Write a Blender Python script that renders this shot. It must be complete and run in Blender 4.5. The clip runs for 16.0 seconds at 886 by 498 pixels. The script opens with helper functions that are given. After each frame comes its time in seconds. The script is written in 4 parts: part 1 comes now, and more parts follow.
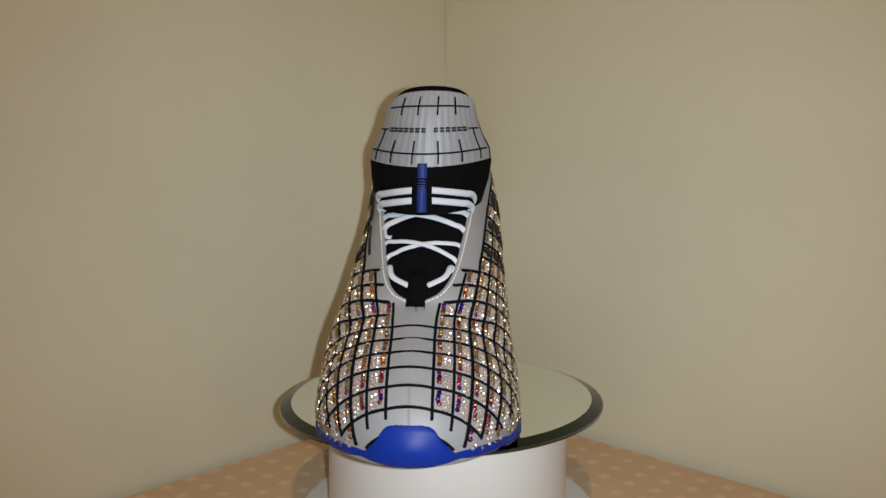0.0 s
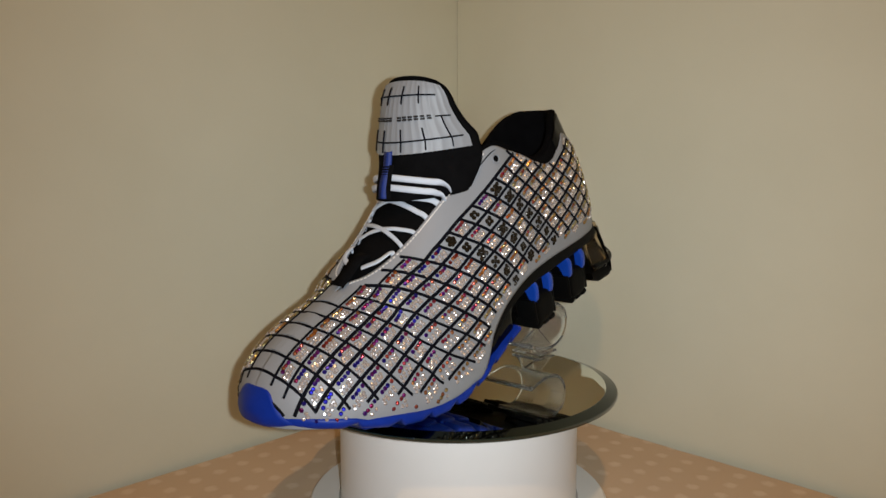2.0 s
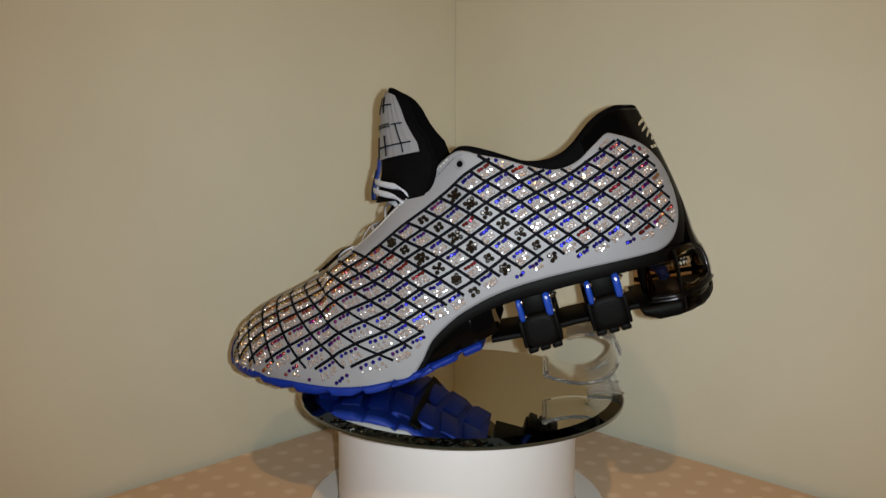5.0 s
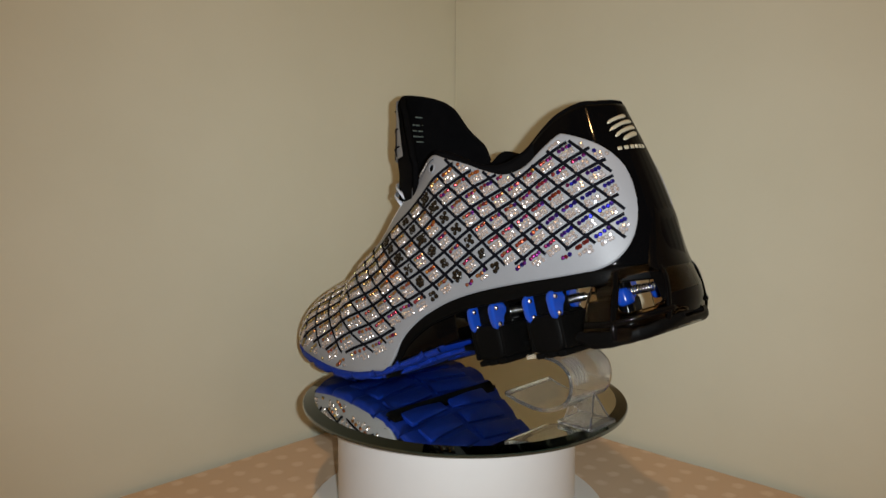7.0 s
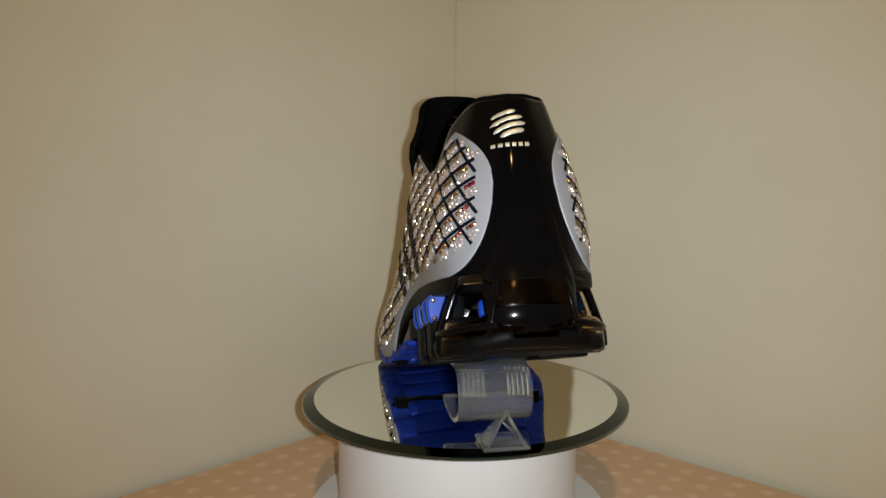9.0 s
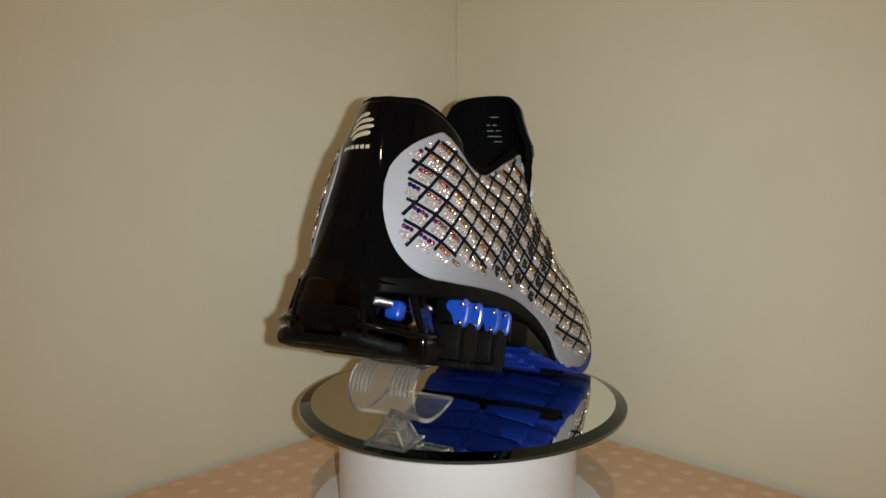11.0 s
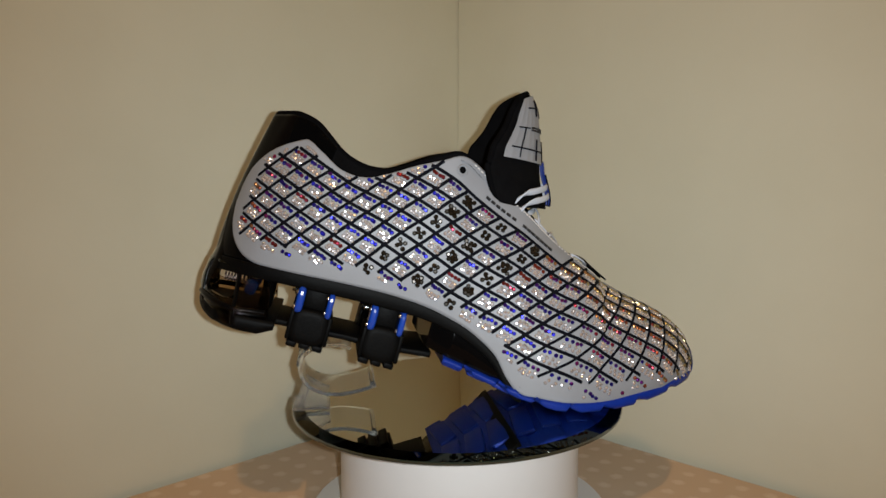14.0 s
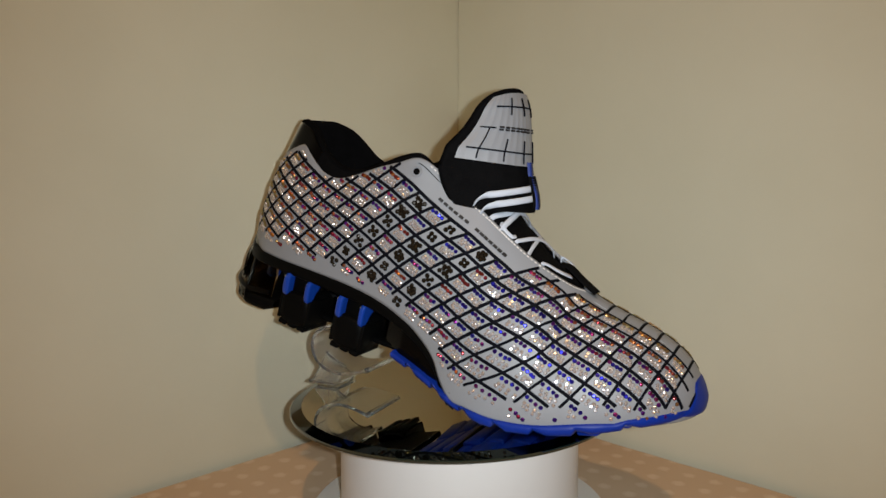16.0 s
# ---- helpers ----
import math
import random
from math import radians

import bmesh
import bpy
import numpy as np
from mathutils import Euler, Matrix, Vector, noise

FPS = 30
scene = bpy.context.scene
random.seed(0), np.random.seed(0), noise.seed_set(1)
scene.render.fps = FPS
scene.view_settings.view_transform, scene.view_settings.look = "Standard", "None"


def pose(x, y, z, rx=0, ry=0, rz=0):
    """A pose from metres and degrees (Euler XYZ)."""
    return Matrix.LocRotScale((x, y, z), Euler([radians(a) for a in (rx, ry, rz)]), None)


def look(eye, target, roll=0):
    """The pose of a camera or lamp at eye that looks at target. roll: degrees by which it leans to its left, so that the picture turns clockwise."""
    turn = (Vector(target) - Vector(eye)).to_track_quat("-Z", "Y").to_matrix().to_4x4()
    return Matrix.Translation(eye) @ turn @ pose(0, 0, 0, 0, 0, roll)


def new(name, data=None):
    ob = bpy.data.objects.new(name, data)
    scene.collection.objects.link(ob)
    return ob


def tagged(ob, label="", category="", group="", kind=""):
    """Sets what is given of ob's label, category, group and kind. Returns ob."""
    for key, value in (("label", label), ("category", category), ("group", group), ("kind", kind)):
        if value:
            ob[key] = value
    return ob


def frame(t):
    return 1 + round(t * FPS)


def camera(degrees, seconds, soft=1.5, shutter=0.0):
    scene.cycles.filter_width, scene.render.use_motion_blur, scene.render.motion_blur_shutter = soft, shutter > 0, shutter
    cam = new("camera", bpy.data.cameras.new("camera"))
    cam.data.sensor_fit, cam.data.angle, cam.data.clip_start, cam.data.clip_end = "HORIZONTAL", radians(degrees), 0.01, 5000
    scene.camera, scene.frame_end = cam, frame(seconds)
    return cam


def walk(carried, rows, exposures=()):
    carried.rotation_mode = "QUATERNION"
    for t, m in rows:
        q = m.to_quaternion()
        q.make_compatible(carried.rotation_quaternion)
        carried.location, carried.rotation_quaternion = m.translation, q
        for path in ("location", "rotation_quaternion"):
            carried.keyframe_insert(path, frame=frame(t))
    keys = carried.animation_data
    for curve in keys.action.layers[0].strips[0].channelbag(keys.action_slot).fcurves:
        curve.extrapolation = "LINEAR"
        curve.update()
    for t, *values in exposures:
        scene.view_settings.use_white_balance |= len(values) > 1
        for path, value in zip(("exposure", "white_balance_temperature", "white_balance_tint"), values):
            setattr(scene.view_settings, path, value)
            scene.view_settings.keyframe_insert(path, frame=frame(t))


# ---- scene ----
# camera: a phone on a stand, nudged a little while the table turns
FOV = 62.05
EYE = (0.0, -0.4568, 0.2219)
YAW, PITCH = 1.095, -6.425
FOCUS = 784 / math.tan(radians(FOV / 2))
AIM = [(0.0, -16.9, 6.0), (0.5, -13.8, 9.2), (1.0, -7.7, -3.0), (1.5, 4.6, -18.4), (2.0, 3.1, -15.3), (2.5, 1.5, -14.5), (3.0, 1.0, -10.7),
       (3.5, -1.0, -7.7), (4.0, -1.2, -6.8), (6.5, 2.4, -2.2), (7.0, -0.6, 1.0), (7.5, -1.5, 1.6), (8.0, 0.0, 0.0), (8.5, 1.2, -1.0),
       (9.0, 0.5, 0.0), (11.5, 1.5, 3.1), (12.0, 0.0, 6.2), (12.5, 1.0, 7.4), (13.0, 0.0, 6.2), (13.5, 4.6, 1.6), (14.0, 4.6, 4.4),
       (14.5, 3.1, 6.2), (15.0, 2.8, 7.7), (15.5, 1.0, 10.4), (16.0, 4.6, 6.2)]
cam = camera(FOV, 16.0, soft=1.5, shutter=0.0)
walk(cam, [(t, pose(*EYE, 90 + PITCH + math.degrees(b / FOCUS), 0, YAW + math.degrees(a / FOCUS))) for t, a, b in AIM])

# ---- light: the phone's cool lamp beside its lens, and a warm ceiling lamp ----
world = bpy.data.worlds.new("world")
scene.world = world
world.use_nodes = True
world.node_tree.nodes["Background"].inputs["Color"].default_value = (1.0, 0.72, 0.45, 1)
world.node_tree.nodes["Background"].inputs["Strength"].default_value = 0.02
phone_lamp = new("phone_lamp", bpy.data.lights.new("phone_lamp", "AREA"))
phone_lamp.data.shape, phone_lamp.data.size, phone_lamp.data.energy = "DISK", 0.007, 0.59
phone_lamp.data.spread = radians(100)
phone_lamp.data.color = (0.90, 0.97, 1.0)
phone_lamp.matrix_world = look((0.017, -0.4575, 0.2235), (0.035, 0.2, 0.15))
ceiling_bulb = new("ceiling_bulb", bpy.data.lights.new("ceiling_bulb", "AREA"))
ceiling_bulb.data.shape, ceiling_bulb.data.size, ceiling_bulb.data.energy = "DISK", 0.06, 9.2
ceiling_bulb.data.color = (1.0, 0.565, 0.22)
ceiling_bulb.matrix_world = look((0.0, -1.1, 1.63), (0.0, -1.1, 0))
scene.view_settings.exposure = 0.0


# ---- materials ----
def material(name):
    m = bpy.data.materials.new(name)
    m.use_nodes = True
    return m, m.node_tree.nodes, m.node_tree.links, m.node_tree.nodes["Principled BSDF"]


def plain(name, color, rough=0.5, metal=0.0, coat=0.0, grain=0.0, scale=300.0, bump=0.0, spec=0.5):
    """A principled surface with two scales of tone and a fine relief."""
    m, n, l, p = material(name)
    p.inputs["Roughness"].default_value = rough
    p.inputs["Metallic"].default_value = metal
    p.inputs["Coat Weight"].default_value = coat
    p.inputs["Coat Roughness"].default_value = 0.04
    p.inputs["Specular IOR Level"].default_value = spec
    tc = n.new("ShaderNodeTexCoord")
    a, b = n.new("ShaderNodeTexNoise"), n.new("ShaderNodeTexNoise")
    a.inputs["Scale"].default_value, b.inputs["Scale"].default_value = scale, scale / 12
    a.inputs["Detail"].default_value = 3
    mix = n.new("ShaderNodeMath")
    mix.operation = "ADD"
    l.new(tc.outputs["Object"], a.inputs["Vector"]), l.new(tc.outputs["Object"], b.inputs["Vector"])
    l.new(a.outputs["Fac"], mix.inputs[0]), l.new(b.outputs["Fac"], mix.inputs[1])
    ramp = n.new("ShaderNodeMapRange")
    ramp.inputs["From Min"].default_value, ramp.inputs["From Max"].default_value = 0.6, 1.4
    ramp.inputs["To Min"].default_value, ramp.inputs["To Max"].default_value = 1 - grain, 1 + grain
    l.new(mix.outputs[0], ramp.inputs["Value"])
    mul = n.new("ShaderNodeMix")
    mul.data_type, mul.blend_type = "RGBA", "MULTIPLY"
    mul.inputs["Factor"].default_value = 1
    mul.inputs["A"].default_value = (*color, 1)
    l.new(ramp.outputs[0], mul.inputs["B"]), l.new(mul.outputs["Result"], p.inputs["Base Color"])
    if bump:
        bp = n.new("ShaderNodeBump")
        bp.inputs["Strength"].default_value, bp.inputs["Distance"].default_value = bump, 0.0006
        l.new(a.outputs["Fac"], bp.inputs["Height"]), l.new(bp.outputs[0], p.inputs["Normal"])
    return m


def wall_paint():
    m, n, l, p = material("cream_wall_paint")
    p.inputs["Roughness"].default_value = 0.55
    p.inputs["Specular IOR Level"].default_value = 0.35
    tc = n.new("ShaderNodeTexCoord")
    big, fine = n.new("ShaderNodeTexNoise"), n.new("ShaderNodeTexNoise")
    big.inputs["Scale"].default_value, big.inputs["Detail"].default_value = 7, 5
    fine.inputs["Scale"].default_value, fine.inputs["Detail"].default_value = 160, 4
    ramp = n.new("ShaderNodeValToRGB")
    ramp.color_ramp.elements[0].position, ramp.color_ramp.elements[0].color = 0.3, (0.65, 0.63, 0.495, 1)
    ramp.color_ramp.elements[1].position, ramp.color_ramp.elements[1].color = 0.72, (0.70, 0.68, 0.545, 1)
    l.new(tc.outputs["Object"], big.inputs["Vector"]), l.new(tc.outputs["Object"], fine.inputs["Vector"])
    l.new(big.outputs["Fac"], ramp.inputs["Fac"]), l.new(ramp.outputs["Color"], p.inputs["Base Color"])
    bp = n.new("ShaderNodeBump")
    bp.inputs["Strength"].default_value, bp.inputs["Distance"].default_value = 0.18, 0.0006
    l.new(fine.outputs["Fac"], bp.inputs["Height"]), l.new(bp.outputs[0], p.inputs["Normal"])
    return m


def dotted_cloth():
    """Beige cotton printed with staggered rows of small white dots, uneven at their rims."""
    m, n, l, p = material("dotted_beige_cloth")
    p.inputs["Roughness"].default_value = 0.85
    tc = n.new("ShaderNodeTexCoord")
    mp = n.new("ShaderNodeMapping")
    mp.inputs["Rotation"].default_value = (0, 0, radians(40))
    mp.inputs["Scale"].default_value = (1 / 0.027, 1 / 0.027, 1)
    warp = n.new("ShaderNodeTexNoise")
    warp.inputs["Scale"].default_value = 260
    l.new(tc.outputs["Object"], mp.inputs["Vector"]), l.new(tc.outputs["Object"], warp.inputs["Vector"])
    masks = []
    for shift in (0.0, 0.5):
        add = n.new("ShaderNodeVectorMath")
        add.operation, add.inputs[1].default_value = "ADD", (shift, shift, 0)
        l.new(mp.outputs[0], add.inputs[0])
        fr = n.new("ShaderNodeVectorMath")
        fr.operation = "FRACTION"
        l.new(add.outputs[0], fr.inputs[0])
        d = n.new("ShaderNodeVectorMath")
        d.operation, d.inputs[1].default_value = "DISTANCE", (0.5, 0.5, 0)
        flat = n.new("ShaderNodeVectorMath")
        flat.operation, flat.inputs[1].default_value = "MULTIPLY", (1, 1, 0)
        l.new(fr.outputs[0], flat.inputs[0]), l.new(flat.outputs[0], d.inputs[0])
        w = n.new("ShaderNodeMath")
        w.operation, w.inputs[1].default_value = "MULTIPLY_ADD", 0.16
        l.new(warp.outputs["Fac"], w.inputs[0]), l.new(d.outputs["Value"], w.inputs[2])
        r = n.new("ShaderNodeMapRange")
        r.inputs["From Min"].default_value, r.inputs["From Max"].default_value = 0.28, 0.17
        l.new(w.outputs[0], r.inputs["Value"])
        masks.append(r)
    both = n.new("ShaderNodeMath")
    both.operation = "MAXIMUM"
    l.new(masks[0].outputs[0], both.inputs[0]), l.new(masks[1].outputs[0], both.inputs[1])
    soft = n.new("ShaderNodeTexNoise")
    soft.inputs["Scale"].default_value = 14
    l.new(tc.outputs["Object"], soft.inputs["Vector"])
    base = n.new("ShaderNodeValToRGB")
    base.color_ramp.elements[0].color, base.color_ramp.elements[1].color = (0.50, 0.365, 0.245, 1), (0.57, 0.425, 0.30, 1)
    l.new(soft.outputs["Fac"], base.inputs["Fac"])
    mix = n.new("ShaderNodeMix")
    mix.data_type = "RGBA"
    mix.inputs["B"].default_value = (0.62, 0.49, 0.365, 1)
    l.new(both.outputs[0], mix.inputs["Factor"]), l.new(base.outputs["Color"], mix.inputs["A"])
    l.new(mix.outputs["Result"], p.inputs["Base Color"])
    weave = n.new("ShaderNodeTexNoise")
    weave.inputs["Scale"].default_value = 900
    l.new(tc.outputs["Object"], weave.inputs["Vector"])
    bp = n.new("ShaderNodeBump")
    bp.inputs["Strength"].default_value, bp.inputs["Distance"].default_value = 0.35, 0.0005
    l.new(weave.outputs["Fac"], bp.inputs["Height"]), l.new(bp.outputs[0], p.inputs["Normal"])
    return m


def crystal(name, stops, body, gloss=0.75, rough=0.12):
    """A foil-backed cut stone: its gloss changes hue with the angle to the stone's axis, over a body colour."""
    m, n, l, p = material(name)
    p.inputs["Base Color"].default_value = (*body, 1)
    p.inputs["Roughness"].default_value, p.inputs["Specular IOR Level"].default_value = 0.25, 0.15
    lw, ramp, g, mix = n.new("ShaderNodeLayerWeight"), n.new("ShaderNodeValToRGB"), n.new("ShaderNodeBsdfGlossy"), n.new("ShaderNodeMixShader")
    lw.inputs["Blend"].default_value = 0.5
    g.inputs["Roughness"].default_value = rough
    e = ramp.color_ramp.elements
    while len(e) < len(stops):
        e.new(0.5)
    for k, (pos, col) in enumerate(stops):
        e[k].position, e[k].color = pos, (*col, 1)
    axis, turn = n.new("ShaderNodeAttribute"), n.new("ShaderNodeVectorTransform")
    axis.attribute_name = "axis"
    turn.vector_type, turn.convert_from, turn.convert_to = "NORMAL", "OBJECT", "WORLD"
    l.new(axis.outputs["Vector"], turn.inputs[0]), l.new(turn.outputs[0], lw.inputs["Normal"])
    l.new(lw.outputs["Facing"], ramp.inputs["Fac"]), l.new(ramp.outputs["Color"], g.inputs["Color"])
    mix.inputs[0].default_value = gloss
    l.new(p.outputs[0], mix.inputs[1]), l.new(g.outputs[0], mix.inputs[2])
    l.new(mix.outputs[0], n["Material Output"].inputs["Surface"])
    return m


def mirror_glass():
    m, n, l, p = material("mirror_silver")
    p.inputs["Base Color"].default_value = (0.90, 0.93, 0.88, 1)
    p.inputs["Metallic"].default_value, p.inputs["Roughness"].default_value = 1.0, 0.012
    return m


def clear_acrylic():
    m, n, l, p = material("clear_acrylic")
    p.inputs["Base Color"].default_value = (0.97, 0.98, 0.98, 1)
    p.inputs["Roughness"].default_value, p.inputs["IOR"].default_value = 0.03, 1.25
    p.inputs["Transmission Weight"].default_value = 0.955
    return m


def smoked_plastic():
    """Clear plastic tinted dark brown."""
    m, n, l, p = material("smoked_brown_plastic")
    p.inputs["Base Color"].default_value = (0.76, 0.59, 0.39, 1)
    p.inputs["Roughness"].default_value, p.inputs["IOR"].default_value = 0.05, 1.30
    p.inputs["Transmission Weight"].default_value = 1.0
    return m


WALL = wall_paint()
CLOTH = dotted_cloth()
CEILING = plain("white_ceiling_paint", (0.78, 0.75, 0.68), 0.8, grain=0.03, scale=60)
# unseen walls behind the camera: dark base colour stands in for missing light
UNLIT_WALL = plain("wall_darkened_as_unlit", (0.10, 0.07, 0.05), 0.7, grain=0.15, scale=30)
FLOOR = plain("brown_carpet", (0.12, 0.085, 0.06), 0.9, grain=0.2, scale=200, bump=0.5)
PLASTIC = plain("white_plastic", (0.68, 0.665, 0.65), 0.35, grain=0.015, scale=90)
GREY_GAP = plain("grey_gap", (0.35, 0.34, 0.33), 0.6, grain=0.05)
SILVER = mirror_glass()
BEVEL = plain("bevelled_glass_edge", (0.010, 0.018, 0.014), 0.05, coat=1.0, grain=0.05, spec=0.8)
BEVEL_TOP = plain("bevel_silver", (0.035, 0.042, 0.035), 0.03, metal=1.0, grain=0.03)
ACRYLIC = clear_acrylic()
SMOKE = smoked_plastic()
LEATHER = plain("white_leather", (0.236, 0.247, 0.27), 0.50, grain=0.03, scale=1400, bump=0.12)
FABRIC = plain("black_mesh_fabric", (0.0038, 0.0038, 0.0042), 0.85, grain=0.35, scale=1500, bump=0.7, spec=0.03)
LINING = plain("black_lining", (0.0030, 0.0030, 0.0034), 0.9, grain=0.3, scale=1800, bump=0.6, spec=0.02)
PATENT = plain("black_patent", (0.0018, 0.0018, 0.002), 0.05, coat=0.0, spec=0.07, grain=0.1, scale=80)
GLOSSY = plain("black_gloss_plastic", (0.002, 0.0018, 0.0018), 0.10, coat=0.0, spec=0.11, grain=0.1, scale=60)
RUBBER = plain("black_rubber", (0.0022, 0.0022, 0.0022), 0.5, spec=0.055, grain=0.25, scale=600, bump=0.2)
BLUE = plain("blue_rubber", (0.0028, 0.022, 0.225), 0.45, spec=0.2, grain=0.10, scale=250, bump=0.06)
BLUE_PLASTIC = plain("blue_plastic", (0.006, 0.045, 0.32), 0.25, coat=0.3, grain=0.05, scale=100)
STEEL = plain("bright_steel", (0.62, 0.62, 0.60), 0.22, metal=1.0, grain=0.05)
LINE = plain("black_line_print", (0.0035, 0.004, 0.007), 0.7, spec=0.06, grain=0.2, scale=900)
LACE = plain("white_lace", (0.50, 0.54, 0.62), 0.7, grain=0.06, scale=1600, bump=0.5)
STITCH = plain("pale_thread", (0.66, 0.63, 0.60), 0.7, grain=0.05)
RIBBON = plain("blue_ribbon", (0.004, 0.022, 0.17), 0.6, grain=0.2, scale=900, bump=0.5)
PRINT = plain("black_ink", (0.006, 0.006, 0.008), 0.6, grain=0.1)
GOLD = plain("pale_gold_foil", (0.62, 0.58, 0.45), 0.35, metal=0.5, grain=0.06, scale=500)
TAG_INK = plain("grey_green_ink", (0.10, 0.13, 0.12), 0.6, grain=0.1)
RAINBOW = crystal("aurora_crystal", [(0.0, (0.022, 0.025, 0.52)), (0.08, (0.035, 0.025, 0.46)), (0.14, (0.20, 0.03, 0.36)), (0.21, (0.38, 0.03, 0.06)), (0.33, (0.40, 0.13, 0.045)), (0.46, (0.42, 0.27, 0.09)), (0.62, (0.50, 0.44, 0.22))], (0.015, 0.008, 0.03), 0.8, 0.30)
CLEAR = crystal("clear_crystal", [(0.0, (0.95, 0.95, 1.0)), (0.3, (0.93, 0.83, 0.79)), (1.0, (0.84, 0.83, 0.80))], (0.35, 0.31, 0.30), 0.52, 0.24)
SMOKY = crystal("smoky_crystal", [(0.0, (0.10, 0.08, 0.055)), (1.0, (0.26, 0.23, 0.19))], (0.011, 0.008, 0.005), 0.06, 0.25)
AMBER = crystal("amber_crystal", [(0.0, (0.15, 0.012, 0.03)), (0.15, (0.30, 0.03, 0.03)), (0.4, (0.6, 0.25, 0.05)), (1.0, (0.7, 0.55, 0.3))], (0.10, 0.02, 0.008), 0.7, 0.3)


# ---- mesh helpers ----
def to_object(name, verts, faces, mat, parent=None, label="", smooth=True, weld=0.0):
    me = bpy.data.meshes.new(name)
    me.from_pydata([tuple(v) for v in verts], [], faces)
    if weld:
        bm = bmesh.new()
        bm.from_mesh(me)
        bmesh.ops.remove_doubles(bm, verts=bm.verts, dist=weld)
        bmesh.ops.recalc_face_normals(bm, faces=bm.faces)
        bm.to_mesh(me)
        bm.free()
    if smooth:
        me.polygons.foreach_set("use_smooth", [True] * len(me.polygons))
    me.materials.append(mat)
    ob = new(name, me)
    ob.parent = parent
    if label:
        tagged(ob, label)
    return ob


def part(name, bm, mat, parent, label="", smooth=True, sharp=35):
    bmesh.ops.recalc_face_normals(bm, faces=bm.faces)
    for f in bm.faces:
        f.smooth = smooth
    for e in bm.edges:
        if len(e.link_faces) == 2 and e.calc_face_angle(0) > radians(sharp):
            e.smooth = False
    me = bpy.data.meshes.new(name)
    bm.to_mesh(me)
    bm.free()
    me.materials.append(mat)
    ob = new(name, me)
    ob.parent = parent
    if label:
        tagged(ob, label)
    return ob


def grid_faces(r, c, base=0, closed=False):
    out = []
    for i in range(r - 1):
        for j in range(c if closed else c - 1):
            k = (j + 1) % c
            out.append((base + i * c + j, base + i * c + k, base + (i + 1) * c + k, base + (i + 1) * c + j))
    return out


def block(size, at=(0, 0, 0), turn=(0, 0, 0), bevel=0.001, segments=2, bm=None):
    """A box with rounded edges, added to a bmesh."""
    bm = bm or bmesh.new()
    made = bmesh.ops.create_cube(bm, size=1, matrix=pose(*at, *turn) @ Matrix.Diagonal((*size, 1)))["verts"]
    edges = {e for v in made for e in v.link_edges}
    bmesh.ops.bevel(bm, geom=list(edges), offset=bevel, segments=segments, affect="EDGES", profile=0.5)
    return bm


def turned(profile, segments=96, bm=None, at=(0, 0, 0)):
    """A round body from (radius, height) pairs."""
    bm = bm or bmesh.new()
    rings = []
    for r, z in profile:
        if r < 1e-6:
            rings.append([bm.verts.new((at[0], at[1], at[2] + z))])
        else:
            rings.append([bm.verts.new((at[0] + r * math.cos(2 * math.pi * k / segments), at[1] + r * math.sin(2 * math.pi * k / segments), at[2] + z)) for k in range(segments)])
    for a, b in zip(rings, rings[1:]):
        for k in range(segments):
            j = (k + 1) % segments
            if len(a) == 1 and len(b) > 1:
                bm.faces.new((a[0], b[k], b[j]))
            elif len(b) == 1 and len(a) > 1:
                bm.faces.new((a[k], a[j], b[0]))
            elif len(a) > 1:
                bm.faces.new((a[k], a[j], b[j], b[k]))
    return bm


def smooth_path(points, n):
    """A Catmull-Rom line through rows of numbers, n samples."""
    p = np.array(points, float)
    p = np.vstack([2 * p[0] - p[1], p, 2 * p[-1] - p[-2]])
    t = np.linspace(0, len(points) - 1 - 1e-9, n)
    i = t.astype(int)
    u = (t - i)[:, None]
    a, b, c, d = p[i], p[i + 1], p[i + 2], p[i + 3]
    return 0.5 * (2 * b + (c - a) * u + (2 * a - 5 * b + 4 * c - d) * u ** 2 + (3 * b - 3 * c + d - a) * u ** 3)


def tube(points, radius, sides=8, n=40, flat=1.0, up=(0, 0, 1), taper=None):
    """Vertices and faces of a round or flat cord along a smooth line; flat squeezes it along 'up'."""
    q = smooth_path(points, n)
    tan = np.gradient(q, axis=0)
    tan /= np.linalg.norm(tan, axis=1)[:, None]
    u = np.tile(np.array(up, float), (n, 1)) if np.ndim(up) == 1 else np.array(up)
    side = np.cross(tan, u)
    side /= np.linalg.norm(side, axis=1)[:, None] + 1e-9
    nor = np.cross(side, tan)
    r = np.full(n, radius) if taper is None else radius * np.interp(np.linspace(0, 1, n), *zip(*taper))
    ang = np.arange(sides) * 2 * math.pi / sides
    ca, sa = np.cos(ang), np.sin(ang)
    v = q[:, None, :] + r[:, None, None] * (ca[None, :, None] * side[:, None, :] + flat * sa[None, :, None] * nor[:, None, :])
    verts = v.reshape(-1, 3)
    faces = grid_faces(n, sides, closed=True)
    faces += [tuple(range(sides))[::-1], tuple((n - 1) * sides + k for k in range(sides))]
    return verts, faces


def joined(pieces):
    verts, faces, base = [], [], 0
    for v, f in pieces:
        verts.append(np.array(v))
        faces += [tuple(base + k for k in face) for face in f]
        base += len(v)
    return np.vstack(verts), faces


# ---- the room: two walls meet behind the table's corner ----
CORNER = (-0.0024, 0.2600)


